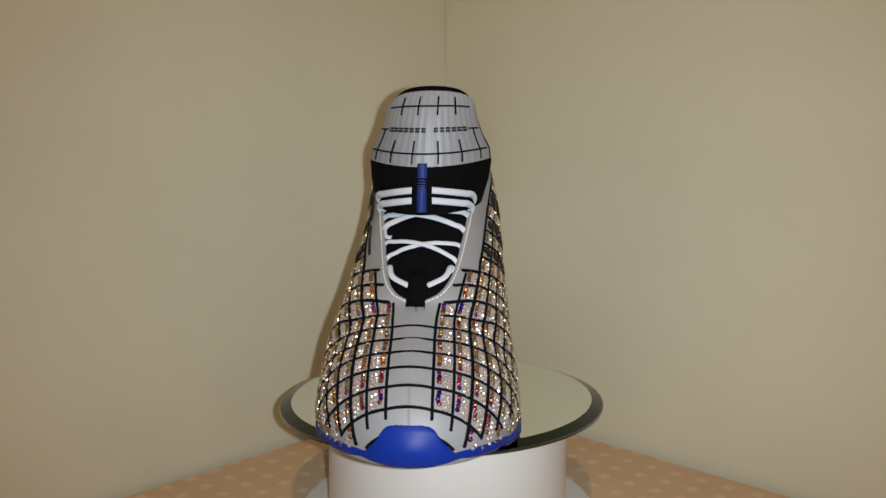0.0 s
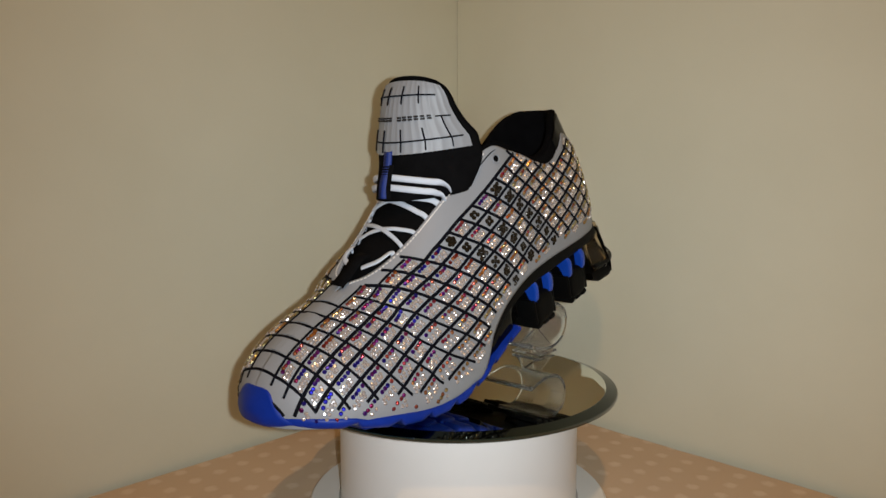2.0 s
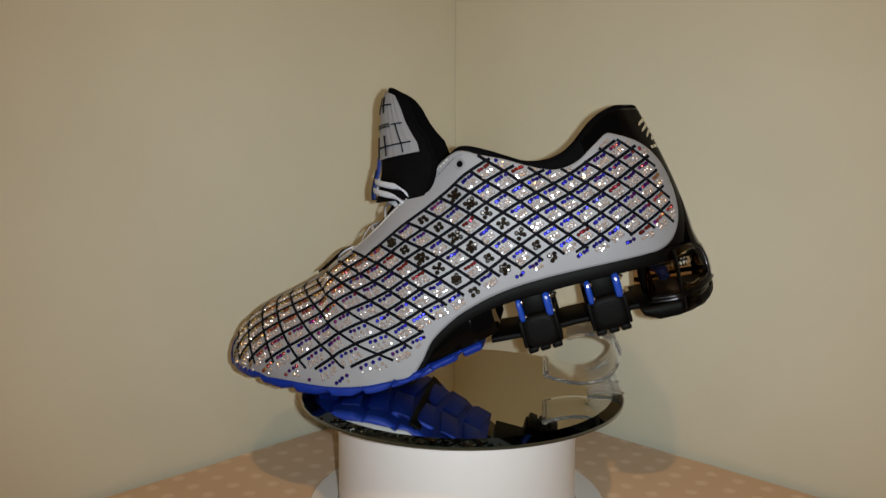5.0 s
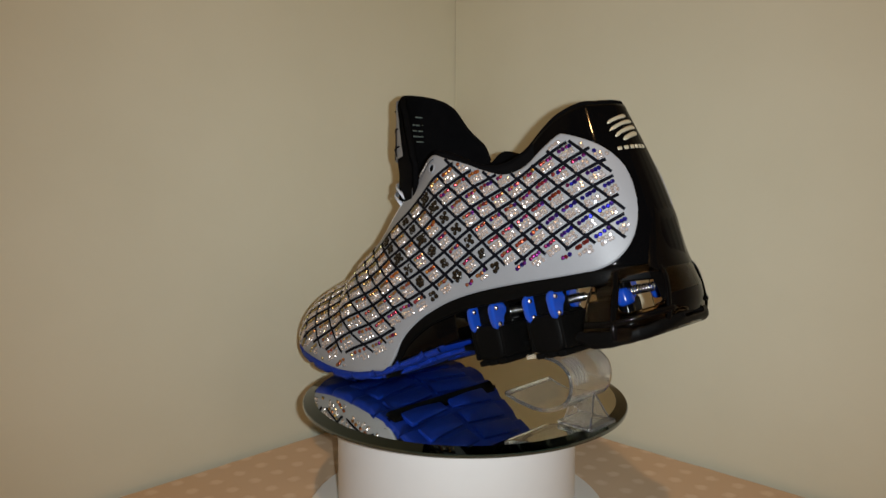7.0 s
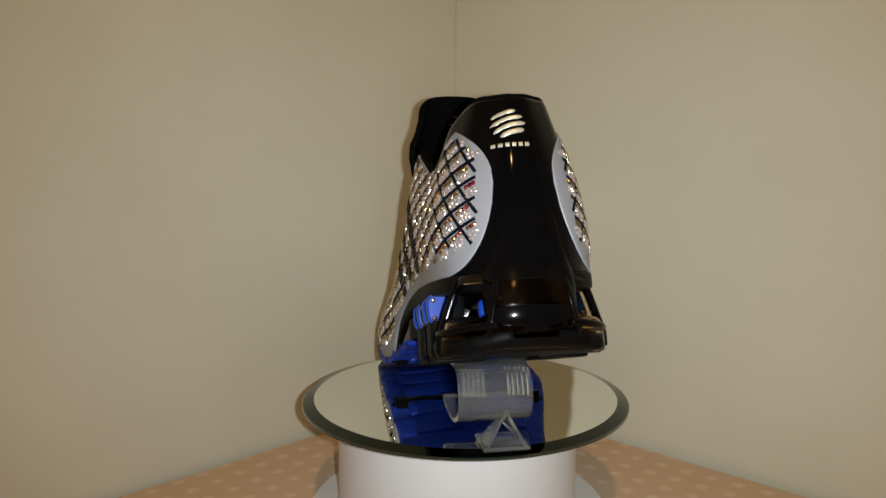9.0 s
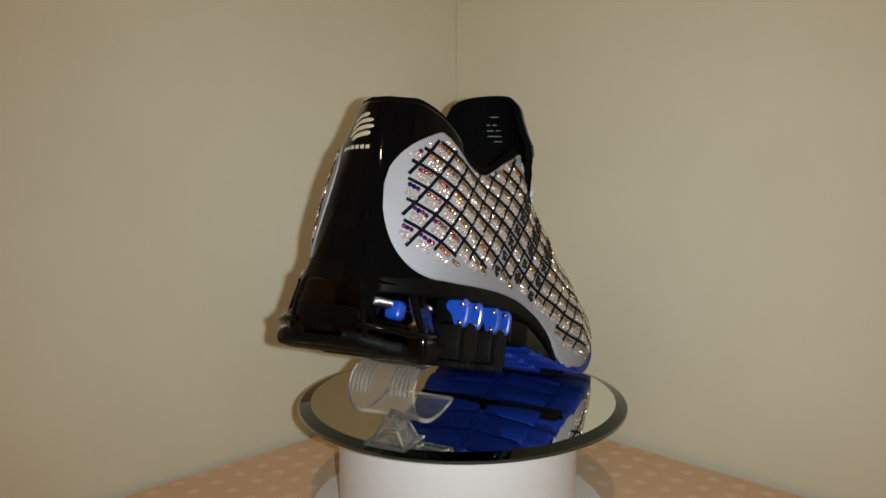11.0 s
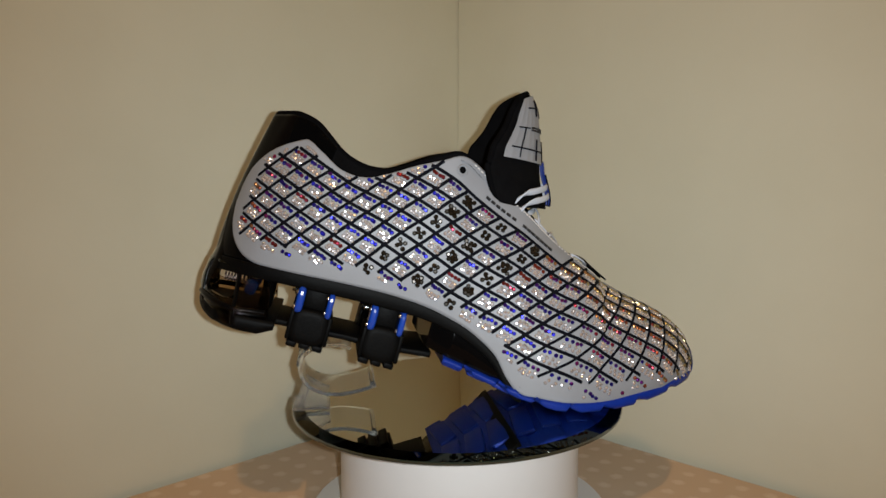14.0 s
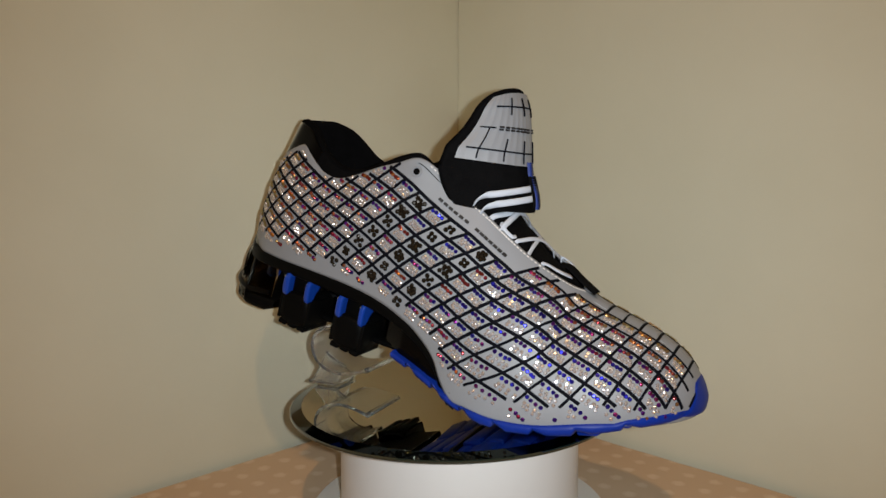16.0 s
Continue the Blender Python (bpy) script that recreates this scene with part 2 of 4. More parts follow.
def wall(name, x0, x1, at, turn, z0=-0.75, z1=1.65, thick=0.1, mat=None, label="cream painted wall with faint marks"):
    bm = block((x1 - x0, thick, z1 - z0), ((x0 + x1) / 2, thick / 2, (z0 + z1) / 2), bevel=0.002)
    ob = part(name, bm, mat or WALL, None)
    ob.matrix_world = pose(*at, 0, 0, turn)
    return tagged(ob, label, "wall", kind="structure")


LEFT_TURN, RIGHT_TURN = 46.9, -44.3
wall("wall_north_west", -4.2, 0.1, (*CORNER, 0), LEFT_TURN)
wall("wall_north_east", 0.0, 4.2, (*CORNER, 0), RIGHT_TURN)
# walls added out of view, coloured dark so reflections show an unlit room
wall("wall_south_west", -3.6, 3.6, (-1.9, -2.9, 0), 180 - 46.0, mat=UNLIT_WALL, label="unseen wall behind, coloured dark brown to stand for an unlit room")
wall("wall_south_east", -3.6, 3.6, (1.9, -2.9, 0), 180 + 45.5, mat=UNLIT_WALL, label="unseen wall behind, coloured dark brown to stand for an unlit room")
tagged(part("floor", block((9, 9, 0.05), (0, -2.2, -0.775), bevel=0.002), FLOOR, None), "dark brown carpet floor of the room", "floor", kind="structure")
tagged(part("ceiling", block((9, 9, 0.05), (0, -2.2, 1.675), bevel=0.002), CEILING, None), "plain white ceiling", "ceiling", kind="structure")


def build_bulb():
    holder = tagged(new("ceiling_lamp"), "white ceiling lamp fitting with a warm bulb", "lamp")
    holder.location = (0.0, -1.1, 1.64)
    part("mount", turned([(0, 0.01), (0.09, 0.01), (0.09, 0.0), (0.0, 0.0)], 32), PLASTIC, holder)


build_bulb()


# ---- the table under its cloth ----
def build_table():
    table = tagged(new("corner_table"), "corner table standing against two cream walls", "table")
    # a square top turned into the corner of the room
    m = pose(CORNER[0], CORNER[1] - 0.012, 0, 0, 0, 45 + (LEFT_TURN + RIGHT_TURN) / 2)
    top = part("tabletop", block((0.8, 0.8, 0.03), (-0.401, -0.401, -0.0165), bevel=0.004), PLASTIC, table)
    legs = [part("leg", block((0.05, 0.05, 0.715), (x, y, -0.39), bevel=0.004), PLASTIC, table) for x in (-0.06, -0.74) for y in (-0.06, -0.74)]
    for ob in [top, *legs]:
        ob.matrix_world = m
    n = 90
    xs = np.linspace(-0.81, 0.0, n)
    verts = [(x, y, 0.0004 + 0.0007 * noise.noise((x * 9, y * 9, 0.3)) + 0.0003 * noise.noise((x * 40, y * 40, 2.0))) for x in xs for y in xs]
    faces = grid_faces(n, n)
    skirt = len(verts)
    for j in range(n):
        verts.append((xs[0] - 0.003, xs[j], -0.13))
    faces += [(j, skirt + j, skirt + j + 1, j + 1) for j in range(n - 1)]
    skirt = len(verts)
    for i in range(n):
        verts.append((xs[i], xs[0] - 0.003, -0.13))
    faces += [(i * n, (i + 1) * n, skirt + i + 1, skirt + i) for i in range(n - 1)]
    cloth = to_object("tablecloth", verts, faces, CLOTH)
    cloth.matrix_world = m
    tagged(cloth, "beige cotton tablecloth printed with small white dots", "tablecloth")


build_table()


# ---- the turntable: a white drum on a wider foot ----
def build_turntable():
    base = tagged(new("turntable"), "white plastic display turntable standing on the dotted cloth", "turntable")
    base.location = (0, 0, 0.0015)
    part("foot", turned([(0, 0), (0.0935, 0), (0.0950, 0.0010), (0.0952, 0.0035), (0.0938, 0.0052), (0.080, 0.0058), (0.0, 0.0058)], 128), PLASTIC, base)
    part("seam", turned([(0.0768, 0.0057), (0.0768, 0.0066), (0.0, 0.0066)], 128), GREY_GAP, base, "thin grey gap round the drum")
    part("drum", turned([(0, 0.0064), (0.0745, 0.0064), (0.0755, 0.0072), (0.0752, 0.060), (0.0745, 0.0665), (0.0725, 0.0685), (0, 0.0690)], 128), PLASTIC, base)


build_turntable()

# the turning frame: its axis stands 0.116 above the cloth
AXIS_Z = 0.116
SPIN = [(0.0, -11.9), (0.5, -20.9), (1.0, -30.1), (1.5, -39.3), (2.0, -48.6), (2.5, -57.9), (3.0, -67.1), (3.5, -76.3), (4.0, -85.5),
        (4.5, -94.8), (5.0, -104.0), (5.5, -113.3), (6.0, -122.5), (6.5, -131.7), (7.0, -141.0), (7.5, -150.3), (8.0, -159.5), (8.5, -168.6),
        (9.0, -177.5), (9.5, -186.3), (10.0, -195.1), (10.5, -203.8), (11.0, -212.6), (11.5, -221.4), (12.0, -230.5), (12.5, -239.8),
        (13.0, -249.3), (13.5, -258.8), (14.0, -268.0), (14.5, -277.1), (15.0, -285.8), (15.5, -294.4), (16.0, -302.8)]
LEAN = pose(0, 0, AXIS_Z, -0.12, -0.41, 0)


# ---- the bevelled mirror on the drum ----
def build_mirror():
    r, t = 0.1016, 0.0042
    ob = tagged(new("round_mirror"), "round glass mirror with dark slanted rim on the turntable", "mirror")
    part("silvered_face", turned([(0, 0.0), (r - 0.0072, 0.0)], 160), SILVER, ob)
    part("bevel", turned([(r - 0.0072, 0.0), (r - 0.0005, -0.0020)], 160), BEVEL_TOP, ob, "slanting bevelled rim of the mirror")
    part("edge", turned([(r - 0.0005, -0.0020), (r, -0.0025), (r, -t + 0.0006), (r - 0.0008, -t), (0, -t)], 160), BEVEL, ob, "dark green glass edge")
    return ob


MIRROR_AT = pose(-0.0046, 0.0020, -0.0362, -0.49, -0.35, 0)
round_mirror = build_mirror()


# ---- the shoe: its upper as one skin, from the toe's tip round either side to the heel ----
# rows: bottom edge (along, half width, height), top edge (the same), flatness of the top, drop of the shoulder, height of the white panel's top; millimetres
MID = -9.5
STATIONS = [
    (146.8, 0, 19, 146.8, 0, 22, .62, .00, 22), (145.8, 9, 17.5, 145.8, 0, 26.5, .62, .00, 26.5), (142, 18.5, 16, 142, 0, 32, .62, .00, 32), (135, 28.5, 14, 135, 0, 39, .62, .00, 39),
    (124, 38, 11, 124, 0, 45, .62, .00, 45), (110, 45.5, 8, 110, 0, 49, .63, .00, 49), (96, 49.5, 3, 96, 0, 51.5, .65, .00, 51.5),
    (82, 51, -3, 82, 0, 54.5, .66, .02, 54.5), (71, 51.2, -6.8, 71, 1, 58, .65, .04, 58), (63, 51, -8.8, 64, 11, 61, .57, .06, 61), (52, 50.5, -10.8, 53, 16.5, 65, .52, .09, 65),
    (38, 49, -11.8, 39, 19.5, 70.5, .46, .12, 70.5), (28, 47.7, -12.2, 27, 21.5, 76.5, .45, .14, 76.5), (19, 46.5, -5.5, 18, 23, 81.5, .44, .16, 81.5), (9, 45, 5.5, 8, 24.5, 87, .42, .20, 87), (-7, 43, 14.3, -8, 26.5, 94.5, .40, .24, 94.5),
    (-22, 41.5, 18.8, -23, 29, 103, .38, .28, 103), (-34, 40.5, 21.2, -35, 31.5, 108.5, .36, .30, 106.5), (-47, 39.5, 22.4, -46, 32.5, 104.5, .36, .32, 101), (-61, 39, 22.8, -59, 33, 96, .36, .33, 94.5),
    (-75, 38.5, 22.6, -71, 32.5, 89, .36, .33, 87), (-91, 38, 22, -84, 31, 86.5, .36, .33, 80.5), (-105, 37, 21.2, -97, 29, 89.5, .36, .33, 81), (-119, 35, 20.5, -109, 26, 97.5, .36, .33, 87.5),
    (-131, 31.5, 19.5, -118, 21.5, 103.2, .36, .33, 92), (-141, 25, 18.5, -129, 16.5, 105.5, .36, .33, 90), (-149, 17, 17.5, -135.5, 10.5, 104.5, .36, .33, 86), (-153.9, 8.5, 17, -140.6, 5, 103.5, .36, .33, 80), (-154.9, 3.2, 17, -141.8, 1.9, 103.1, .36, .33, 79), (-155, 0, 17, -142, 0, 103, .36, .33, 78)]
NS, NQ = 640, 200


def skin():
    """Points, normals and the two line coordinates of the right half of the upper (mirrored for the left)."""
    table = smooth_path(STATIONS, NS) / 1.0
    bx, hb, bz, tx, ht, tz, flat, drop, zp = [c[:, None] for c in table.T]
    hb, ht = np.maximum(hb, 0), np.maximum(ht, 0)
    q = np.linspace(0, 1, NQ)[None, :]
    h = tz - bz
    y = [hb, hb + (0.02 * h + 1.5) * np.clip(hb / 10, 0, 1), ht + flat * (hb - ht) + 0.04 * h * np.clip(ht / 12, 0, 1), ht]
    z = [bz, bz + 0.45 * h, tz - drop * h, tz]
    back = np.clip((-140 - bx) / 15, 0, 1)
    x = [bx, bx + 0.30 * (tx - bx) - 2.5 * back, bx + 0.66 * (tx - bx) - 1.5 * back, tx]
    w = [(1 - q) ** 3, 3 * q * (1 - q) ** 2, 3 * q * q * (1 - q), q ** 3]
    p = np.stack([sum(a * b for a, b in zip(x, w)), -sum(a * b for a, b in zip(y, w)), sum(a * b for a, b in zip(z, w))], -1)
    ps, pq = np.gradient(p, axis=0), np.gradient(p, axis=1)
    nor = -np.cross(ps, pq)
    nor /= np.linalg.norm(nor, axis=2)[..., None] + 1e-12
    step = np.linalg.norm(np.diff(p, axis=1), axis=2)
    low = np.concatenate([np.zeros((NS, 1)), np.cumsum(step, axis=1)], axis=1)
    g = low[:, -1:] - low
    # where the white eyestay's lower edge runs, as a distance down from the top edge; it goes on over the toe as the second line from the middle
    xt, xs = tx[:, 0], p[..., 0]
    bell = np.exp(-0.5 * (np.arange(-40, 41) / 13.0) ** 2)
    ease = lambda c: np.convolve(np.pad(c, 40, mode="edge"), bell / bell.sum(), mode="valid")
    along = lambda c: np.interp(xs, xt[::-1], c[::-1])
    seam = ease(np.interp(xt, [-150, -43, -26, -5, 29, 45, 60, 75, 90, 150], [46.5, 46.5, 46.5, 44.5, 41.5, 37.8, 34.8, 33.2, 32.2, 32.0]))
    ridge = lambda x: 82 + (29 - np.maximum(x, -60)) * 0.445 + np.maximum(0, -60 - x) * 0.33
    line = np.where(xt > 95, tz[:, 0], np.where(xt > 29, 82 - (xt - 29) * 0.462, ridge(xt)))
    part_y = np.maximum(np.clip((np.abs(p[..., 1]) - 12) / 25, 0, 1), np.clip((60 - xs) / 30, 0, 1))
    crest = along(ease(tz[:, 0])) * (1 - part_y) + along(ease(line)) * part_y
    # behind the ankle the print lies on the wrapped sheet: lengths run round the heel
    wrap = int(np.argmin(np.abs(xt + 88)))
    turn = np.hypot(np.gradient(p[..., 0], axis=0), np.gradient(p[..., 1], axis=0))
    gone = np.cumsum(turn[wrap:], axis=0) - turn[wrap:wrap + 1]
    round_x = xs.copy()
    round_x[wrap:] = xs[wrap:wrap + 1] - gone
    half = np.abs(p[..., 1]).copy()
    half[wrap:] = half[wrap:wrap + 1]
    rear = np.zeros_like(xs, dtype=bool)
    rear[wrap:] = True
    crest = np.where(rear, ridge(round_x), crest)
    fall = np.maximum(0, crest - p[..., 2])
    wide = (half ** 1.3 + fall ** 1.3) ** (1 / 1.3)
    squeeze = np.interp(xs, [-130, -70, 30, 90], [1.15, 1.11, 1.10, 1.08])
    beta = (wide - along(seam)) * squeeze
    arc = np.concatenate([[0], np.cumsum(np.hypot(np.diff(xt), np.diff(tz[:, 0])))])
    at = int(np.argmin(np.abs(xt - 70)))
    run = along(ease(np.where(np.arange(NS) < at, (arc[at] - arc) * 1.10 + 1.095 * 70, 1.095 * xt)))
    run = np.where(rear, 1.095 * round_x, run)
    lean = np.interp(xs, [-130, -50, 10, 35, 65, 100, 146], [0.66, 0.73, 0.74, 0.66, 0.46, 0.22, 0.08])
    alpha = run + lean * np.where(xs > 40, np.maximum(beta, -23.2), beta)
    return dict(p=p, n=nor, low=low, g=g, a=alpha, b=beta, table=table)


SKIN = skin()
PITCH_A, PITCH_B = 11.9, 11.6


def alpha_zero():
    k = np.argmin((SKIN["p"][..., 0] - 29) ** 2 + SKIN["b"] ** 2)
    return SKIN["a"].ravel()[k] - 2.9


ALPHA0 = alpha_zero()
FLAT_A, FLAT_B = SKIN["a"].ravel(), SKIN["b"].ravel()
GRAD = [np.gradient(SKIN[k], axis=ax) for k in ("a", "b") for ax in (0, 1)]
P_S, P_Q = np.gradient(SKIN["p"], axis=0), np.gradient(SKIN["p"], axis=1)


def on_skin(alpha, beta):
    """The skin's point, normal, distance from the bottom edge, miss, and station where the two coordinates meet."""
    k = int(np.argmin((FLAT_A - alpha) ** 2 + (FLAT_B - beta) ** 2))
    i, j = divmod(k, NQ)
    da, db = alpha - FLAT_A[k], beta - FLAT_B[k]
    m = np.array([[GRAD[0][i, j], GRAD[1][i, j]], [GRAD[2][i, j], GRAD[3][i, j]]])
    miss = math.hypot(da, db)
    det = m[0, 0] * m[1, 1] - m[0, 1] * m[1, 0]
    p = SKIN["p"][i, j]
    if abs(det) > 1e-4 and miss < 1.5:
        s, q = np.clip(np.linalg.solve(m, (da, db)), -1, 1)
        p = p + s * P_S[i, j] + q * P_Q[i, j]
    return p, SKIN["n"][i, j], SKIN["low"][i, j], miss, (i, j)


def panel_range(rear=151.2):
    """For each station the span of q that the white panel covers; it closes to a round end at the heel."""
    t = SKIN["table"]
    s = np.arange(NS)
    hi = np.clip((t[:, 8] - t[:, 2]) / np.maximum(t[:, 5] - t[:, 2], 1e-3), 0, 1)
    hi = np.where(t[:, 3] > -25, 1.0, hi)
    lo = np.zeros(NS)
    end = int(np.argmin(np.abs(t[:, 0] + rear)))
    start = int(np.argmin(np.abs(t[:, 0] + 118)))
    u = np.clip((s - start) / (end - start), 0, 1)
    cap = np.sqrt(np.maximum(0, 1 - u ** 2.6))
    mid = 0.44
    slant = (1 - 0.42 * np.clip((u - 0.30) / 0.62, 0, 1)) * np.sqrt(np.maximum(0, 1 - u ** 10))
    return mid - (mid - lo) * cap, mid + (hi - mid) * slant, end


Q_LO, Q_HI, S_END = panel_range()


def skin_at(i, q):
    """Point and normal at a station and a fraction q, between the stored rows."""
    f = np.clip(q * (NQ - 1), 0, NQ - 1 - 1e-6)
    j = f.astype(int)
    u = (f - j)[..., None]
    p = SKIN["p"][i, j] * (1 - u) + SKIN["p"][i, j + 1] * u
    n = SKIN["n"][i, j] * (1 - u) + SKIN["n"][i, j + 1] * u
    return p, n


def flip(v, side):
    """Right half to either half, in metres about the shoe's middle line."""
    v = np.array(v, float).copy()
    v[..., 1] *= side
    # the outer side of the forefoot is fuller
    v[..., 1] *= np.where(v[..., 1] < -24, 1 + 0.10 * np.exp(-0.5 * ((v[..., 0] - 42) / 24) ** 2) * np.clip((-v[..., 1] - 24) / 14, 0, 1), 1)
    v[..., 1] += MID + 3.5 * np.clip((v[..., 0] - 80) / 65, 0, 1)
    return v / 1000


def shell_piece(i0, i1, lo, hi, out, under, nq=44, step=3):
    """Vertices and faces of a patch of the right half, raised by 'out', its rim drawn down to 'under'."""
    rows = list(range(i0, i1, step)) + [i1]
    idx = np.repeat(np.array(rows)[:, None], nq + 2, 1)
    qs = np.linspace(0, 1, nq)
    qq = np.stack([np.concatenate([[lo[i]], lo[i] + (hi[i] - lo[i]) * qs, [hi[i]]]) for i in rows])
    p, n = skin_at(idx, qq)
    lift = np.full(qq.shape, out)
    lift[:, 0] = lift[:, -1] = under
    p = p + n * lift[..., None]
    return p.reshape(-1, 3), grid_faces(len(rows), nq + 2)


def both_halves(v, f):
    a, b = flip(v, 1), flip(v, -1)
    n = len(a)
    return np.vstack([a, b]), f + [tuple(n + k for k in reversed(face)) for face in f]


# pose of the shoe in the turning frame: heading, and heel raised
HEAD, TAU = 7.6, 16.0
SHOE_AT = Matrix(((math.sin(radians(HEAD)), math.cos(radians(HEAD)), 0, 0), (-math.cos(radians(HEAD)), math.sin(radians(HEAD)), 0, 0), (0, 0, 1, 0), (0, 0, 0, 1))) @ pose(0, 0, 0, 0, TAU, 0)
shoe = tagged(new("running_shoe"), "white and black running shoe covered in rows of crystals", "shoe")


def build_upper():
    v, f = both_halves(*shell_piece(0, NS - 1, np.zeros(NS), np.ones(NS), 0.0, -0.6, 60, 4))
    to_object("upper_body", v, f, FABRIC, shoe, "black mesh fabric body under the white panel", weld=0.00005)
    # on the outer side the panel reaches further round the heel
    far_lo, far_hi, far_end = panel_range(152.2)
    va, fa = shell_piece(0, S_END, Q_LO, Q_HI, 1.5, -0.4, 60, 3)
    vb, fb = shell_piece(0, far_end, far_lo, far_hi, 1.5, -0.4, 60, 3)
    v, f = joined([(flip(vb, 1), fb), (flip(va, -1), [tuple(reversed(k)) for k in fa])])
    panel = to_object("white_panel", v, f, LEATHER, shoe, "white leather panel printed with a black grid", weld=0.00008)
    start = int(np.argmin(np.abs(SKIN["table"][:, 0] + 112)))
    lo, hi = np.zeros(NS), np.ones(NS)
    v, f = both_halves(*shell_piece(start, NS - 1, lo, hi * 0.985, 0.8, -0.3, 50, 3))
    counter = to_object("heel_counter", v, f, PATENT, shoe, "glossy black patent heel counter", weld=0.00005)
    # padded collar: a roll along the top edge and the lining inside it
    first = int(np.argmin(np.abs(SKIN["table"][:, 3] + 20)))
    rows = list(range(first, NS, 4)) + [NS - 1]
    t = SKIN["table"]
    pts = []
    for i in rows:
        edge, nrm = SKIN["p"][i, -1], SKIN["n"][i, NQ - 6]
        inward = np.array([-nrm[0], -nrm[1], 0])
        inward /= np.linalg.norm(inward) + 1e-9
        fade = min(1, (i - first) / 60)
        fat = 2.7 * (0.4 + 0.6 * fade)
        ring = []
        for k in range(9):
            a = math.pi * (k / 8)
            ring.append(edge + inward * fat * (1 - math.cos(a)) * 0.9 + np.array([0, 0, 1]) * (math.sin(a) * fat * 0.75 - 0.3) - inward * 0.5)
        for d in (6, 14, 26, 40, 58):
            ring.append(edge + inward * (2 * fat * 0.9 + 1.2 * math.sin(d / 58 * 3.0)) + np.array([-0.10 * d * max(0, -nrm[0]), 0, -d]))
        pts.append(ring)
    v, f = both_halves(np.array(pts).reshape(-1, 3), grid_faces(len(rows), 14))
    to_object("collar", v, f, LINING, shoe, "padded black collar and lining", weld=0.00005)
    # footbed, deep inside
    n = 40
    xs = np.linspace(-150, 60, n)
    hw = np.interp(xs, t[::-1, 0], t[::-1, 1])
    v = np.array([[(x, -w * c * 0.9, 32) for c in np.linspace(-1, 1, 9)] for x, w in zip(xs, hw)]).reshape(-1, 3)
    to_object("footbed", flip(v, 1), grid_faces(n, 9), LINING, shoe)
    return panel, counter


panel, counter = build_upper()


def strip(points, normals, width, height, side):
    """A raised printed line along points of the skin."""
    p, n = np.array(points), np.array(normals)
    tan = np.gradient(p, axis=0)
    tan /= np.linalg.norm(tan, axis=1)[:, None] + 1e-9
    across = np.cross(n, tan)
    across /= np.linalg.norm(across, axis=1)[:, None] + 1e-9
    base, top = p + n * 1.2, p + n * (1.5 + height)
    ring = np.stack([base - across * width / 2, top - across * width * 0.36, top + across * width * 0.36, base + across * width / 2], 1)
    return flip(ring.reshape(-1, 3), side), grid_faces(len(p), 4)


def margin(i):
    """How far above the bottom edge the printed grid ends, by station."""
    return np.interp(-SKIN["table"][i, 0], [-150, -110, -60, -28, -5, 30, 90, 130, 152], [6, 9, 12, 12, 8, 8, 10.5, 13, 15])


def in_panel(i, j, rim=0.0):
    q = j / (NQ - 1)
    gap = rim / 95
    return i < S_END - (16 if rim else 4) and Q_LO[i] + gap < q < Q_HI[i] - gap + 1e-6


def runs(points):
    """Split a traced line where it leaves the printed field."""
    out, run = [], []
    for ok, p, n in points:
        if ok:
            run.append((p, n))
        else:
            if len(run) > 4:
                out.append(run)
            run = []
    if len(run) > 4:
        out.append(run)
    return out


def trace():
    lines = []
    for k in range(-20, 12):
        pts = []
        for b in np.arange(-45, 150, 1.4):
            p, n, low, miss, (i, j) = on_skin(ALPHA0 + k * PITCH_A, b)
            toe = p[0] > 38
            ok = miss < 1.2 and low > margin(i) and in_panel(i, j, 4 if p[0] < -100 else 0) and (b >= -0.5 or toe or p[0] < -44) and not (62 < p[0] < 78 and b < -22.5) and not (38 < p[0] < 64 and SKIN["g"][i, j] < 3) and not (p[0] < -30 and SKIN["g"][i, j] < 3)
            pts.append((ok, p, n))
        lines += [(r, 2.5) for r in runs(pts)]
    for k in range(-5, 13):
        pts = []
        for a in np.arange(ALPHA0 - 260, ALPHA0 + 140, 1.6):
            p, n, low, miss, (i, j) = on_skin(a, k * PITCH_B)
            ok = miss < 1.2 and low > margin(i) and in_panel(i, j, 4 if p[0] < -100 else 0) and p[0] < 139 and not (k == -1 and -44 < p[0] < 44) and not (k == -2 and -44 < p[0] < 68) and not (k < -2 and p[0] > -44) and not (38 < p[0] < 66 and SKIN["g"][i, j] < 3) and not (p[0] < -30 and SKIN["g"][i, j] < 3)
            pts.append((ok, p, n))
        lines += [(r, 2.5 if k else 2.6) for r in runs(pts)]
    return lines


def build_grid():
    for run, width in trace():
        width *= 0.78 if run[len(run) // 2][0][0] < -95 else 0.88 if run[len(run) // 2][0][0] < 55 else 0.70
        for side in (1, -1):
            v, f = strip([r[0] for r in run], [r[1] for r in run], width, 0.35, side)
            to_object("grid_line", v, f, LINE, panel)


build_grid()


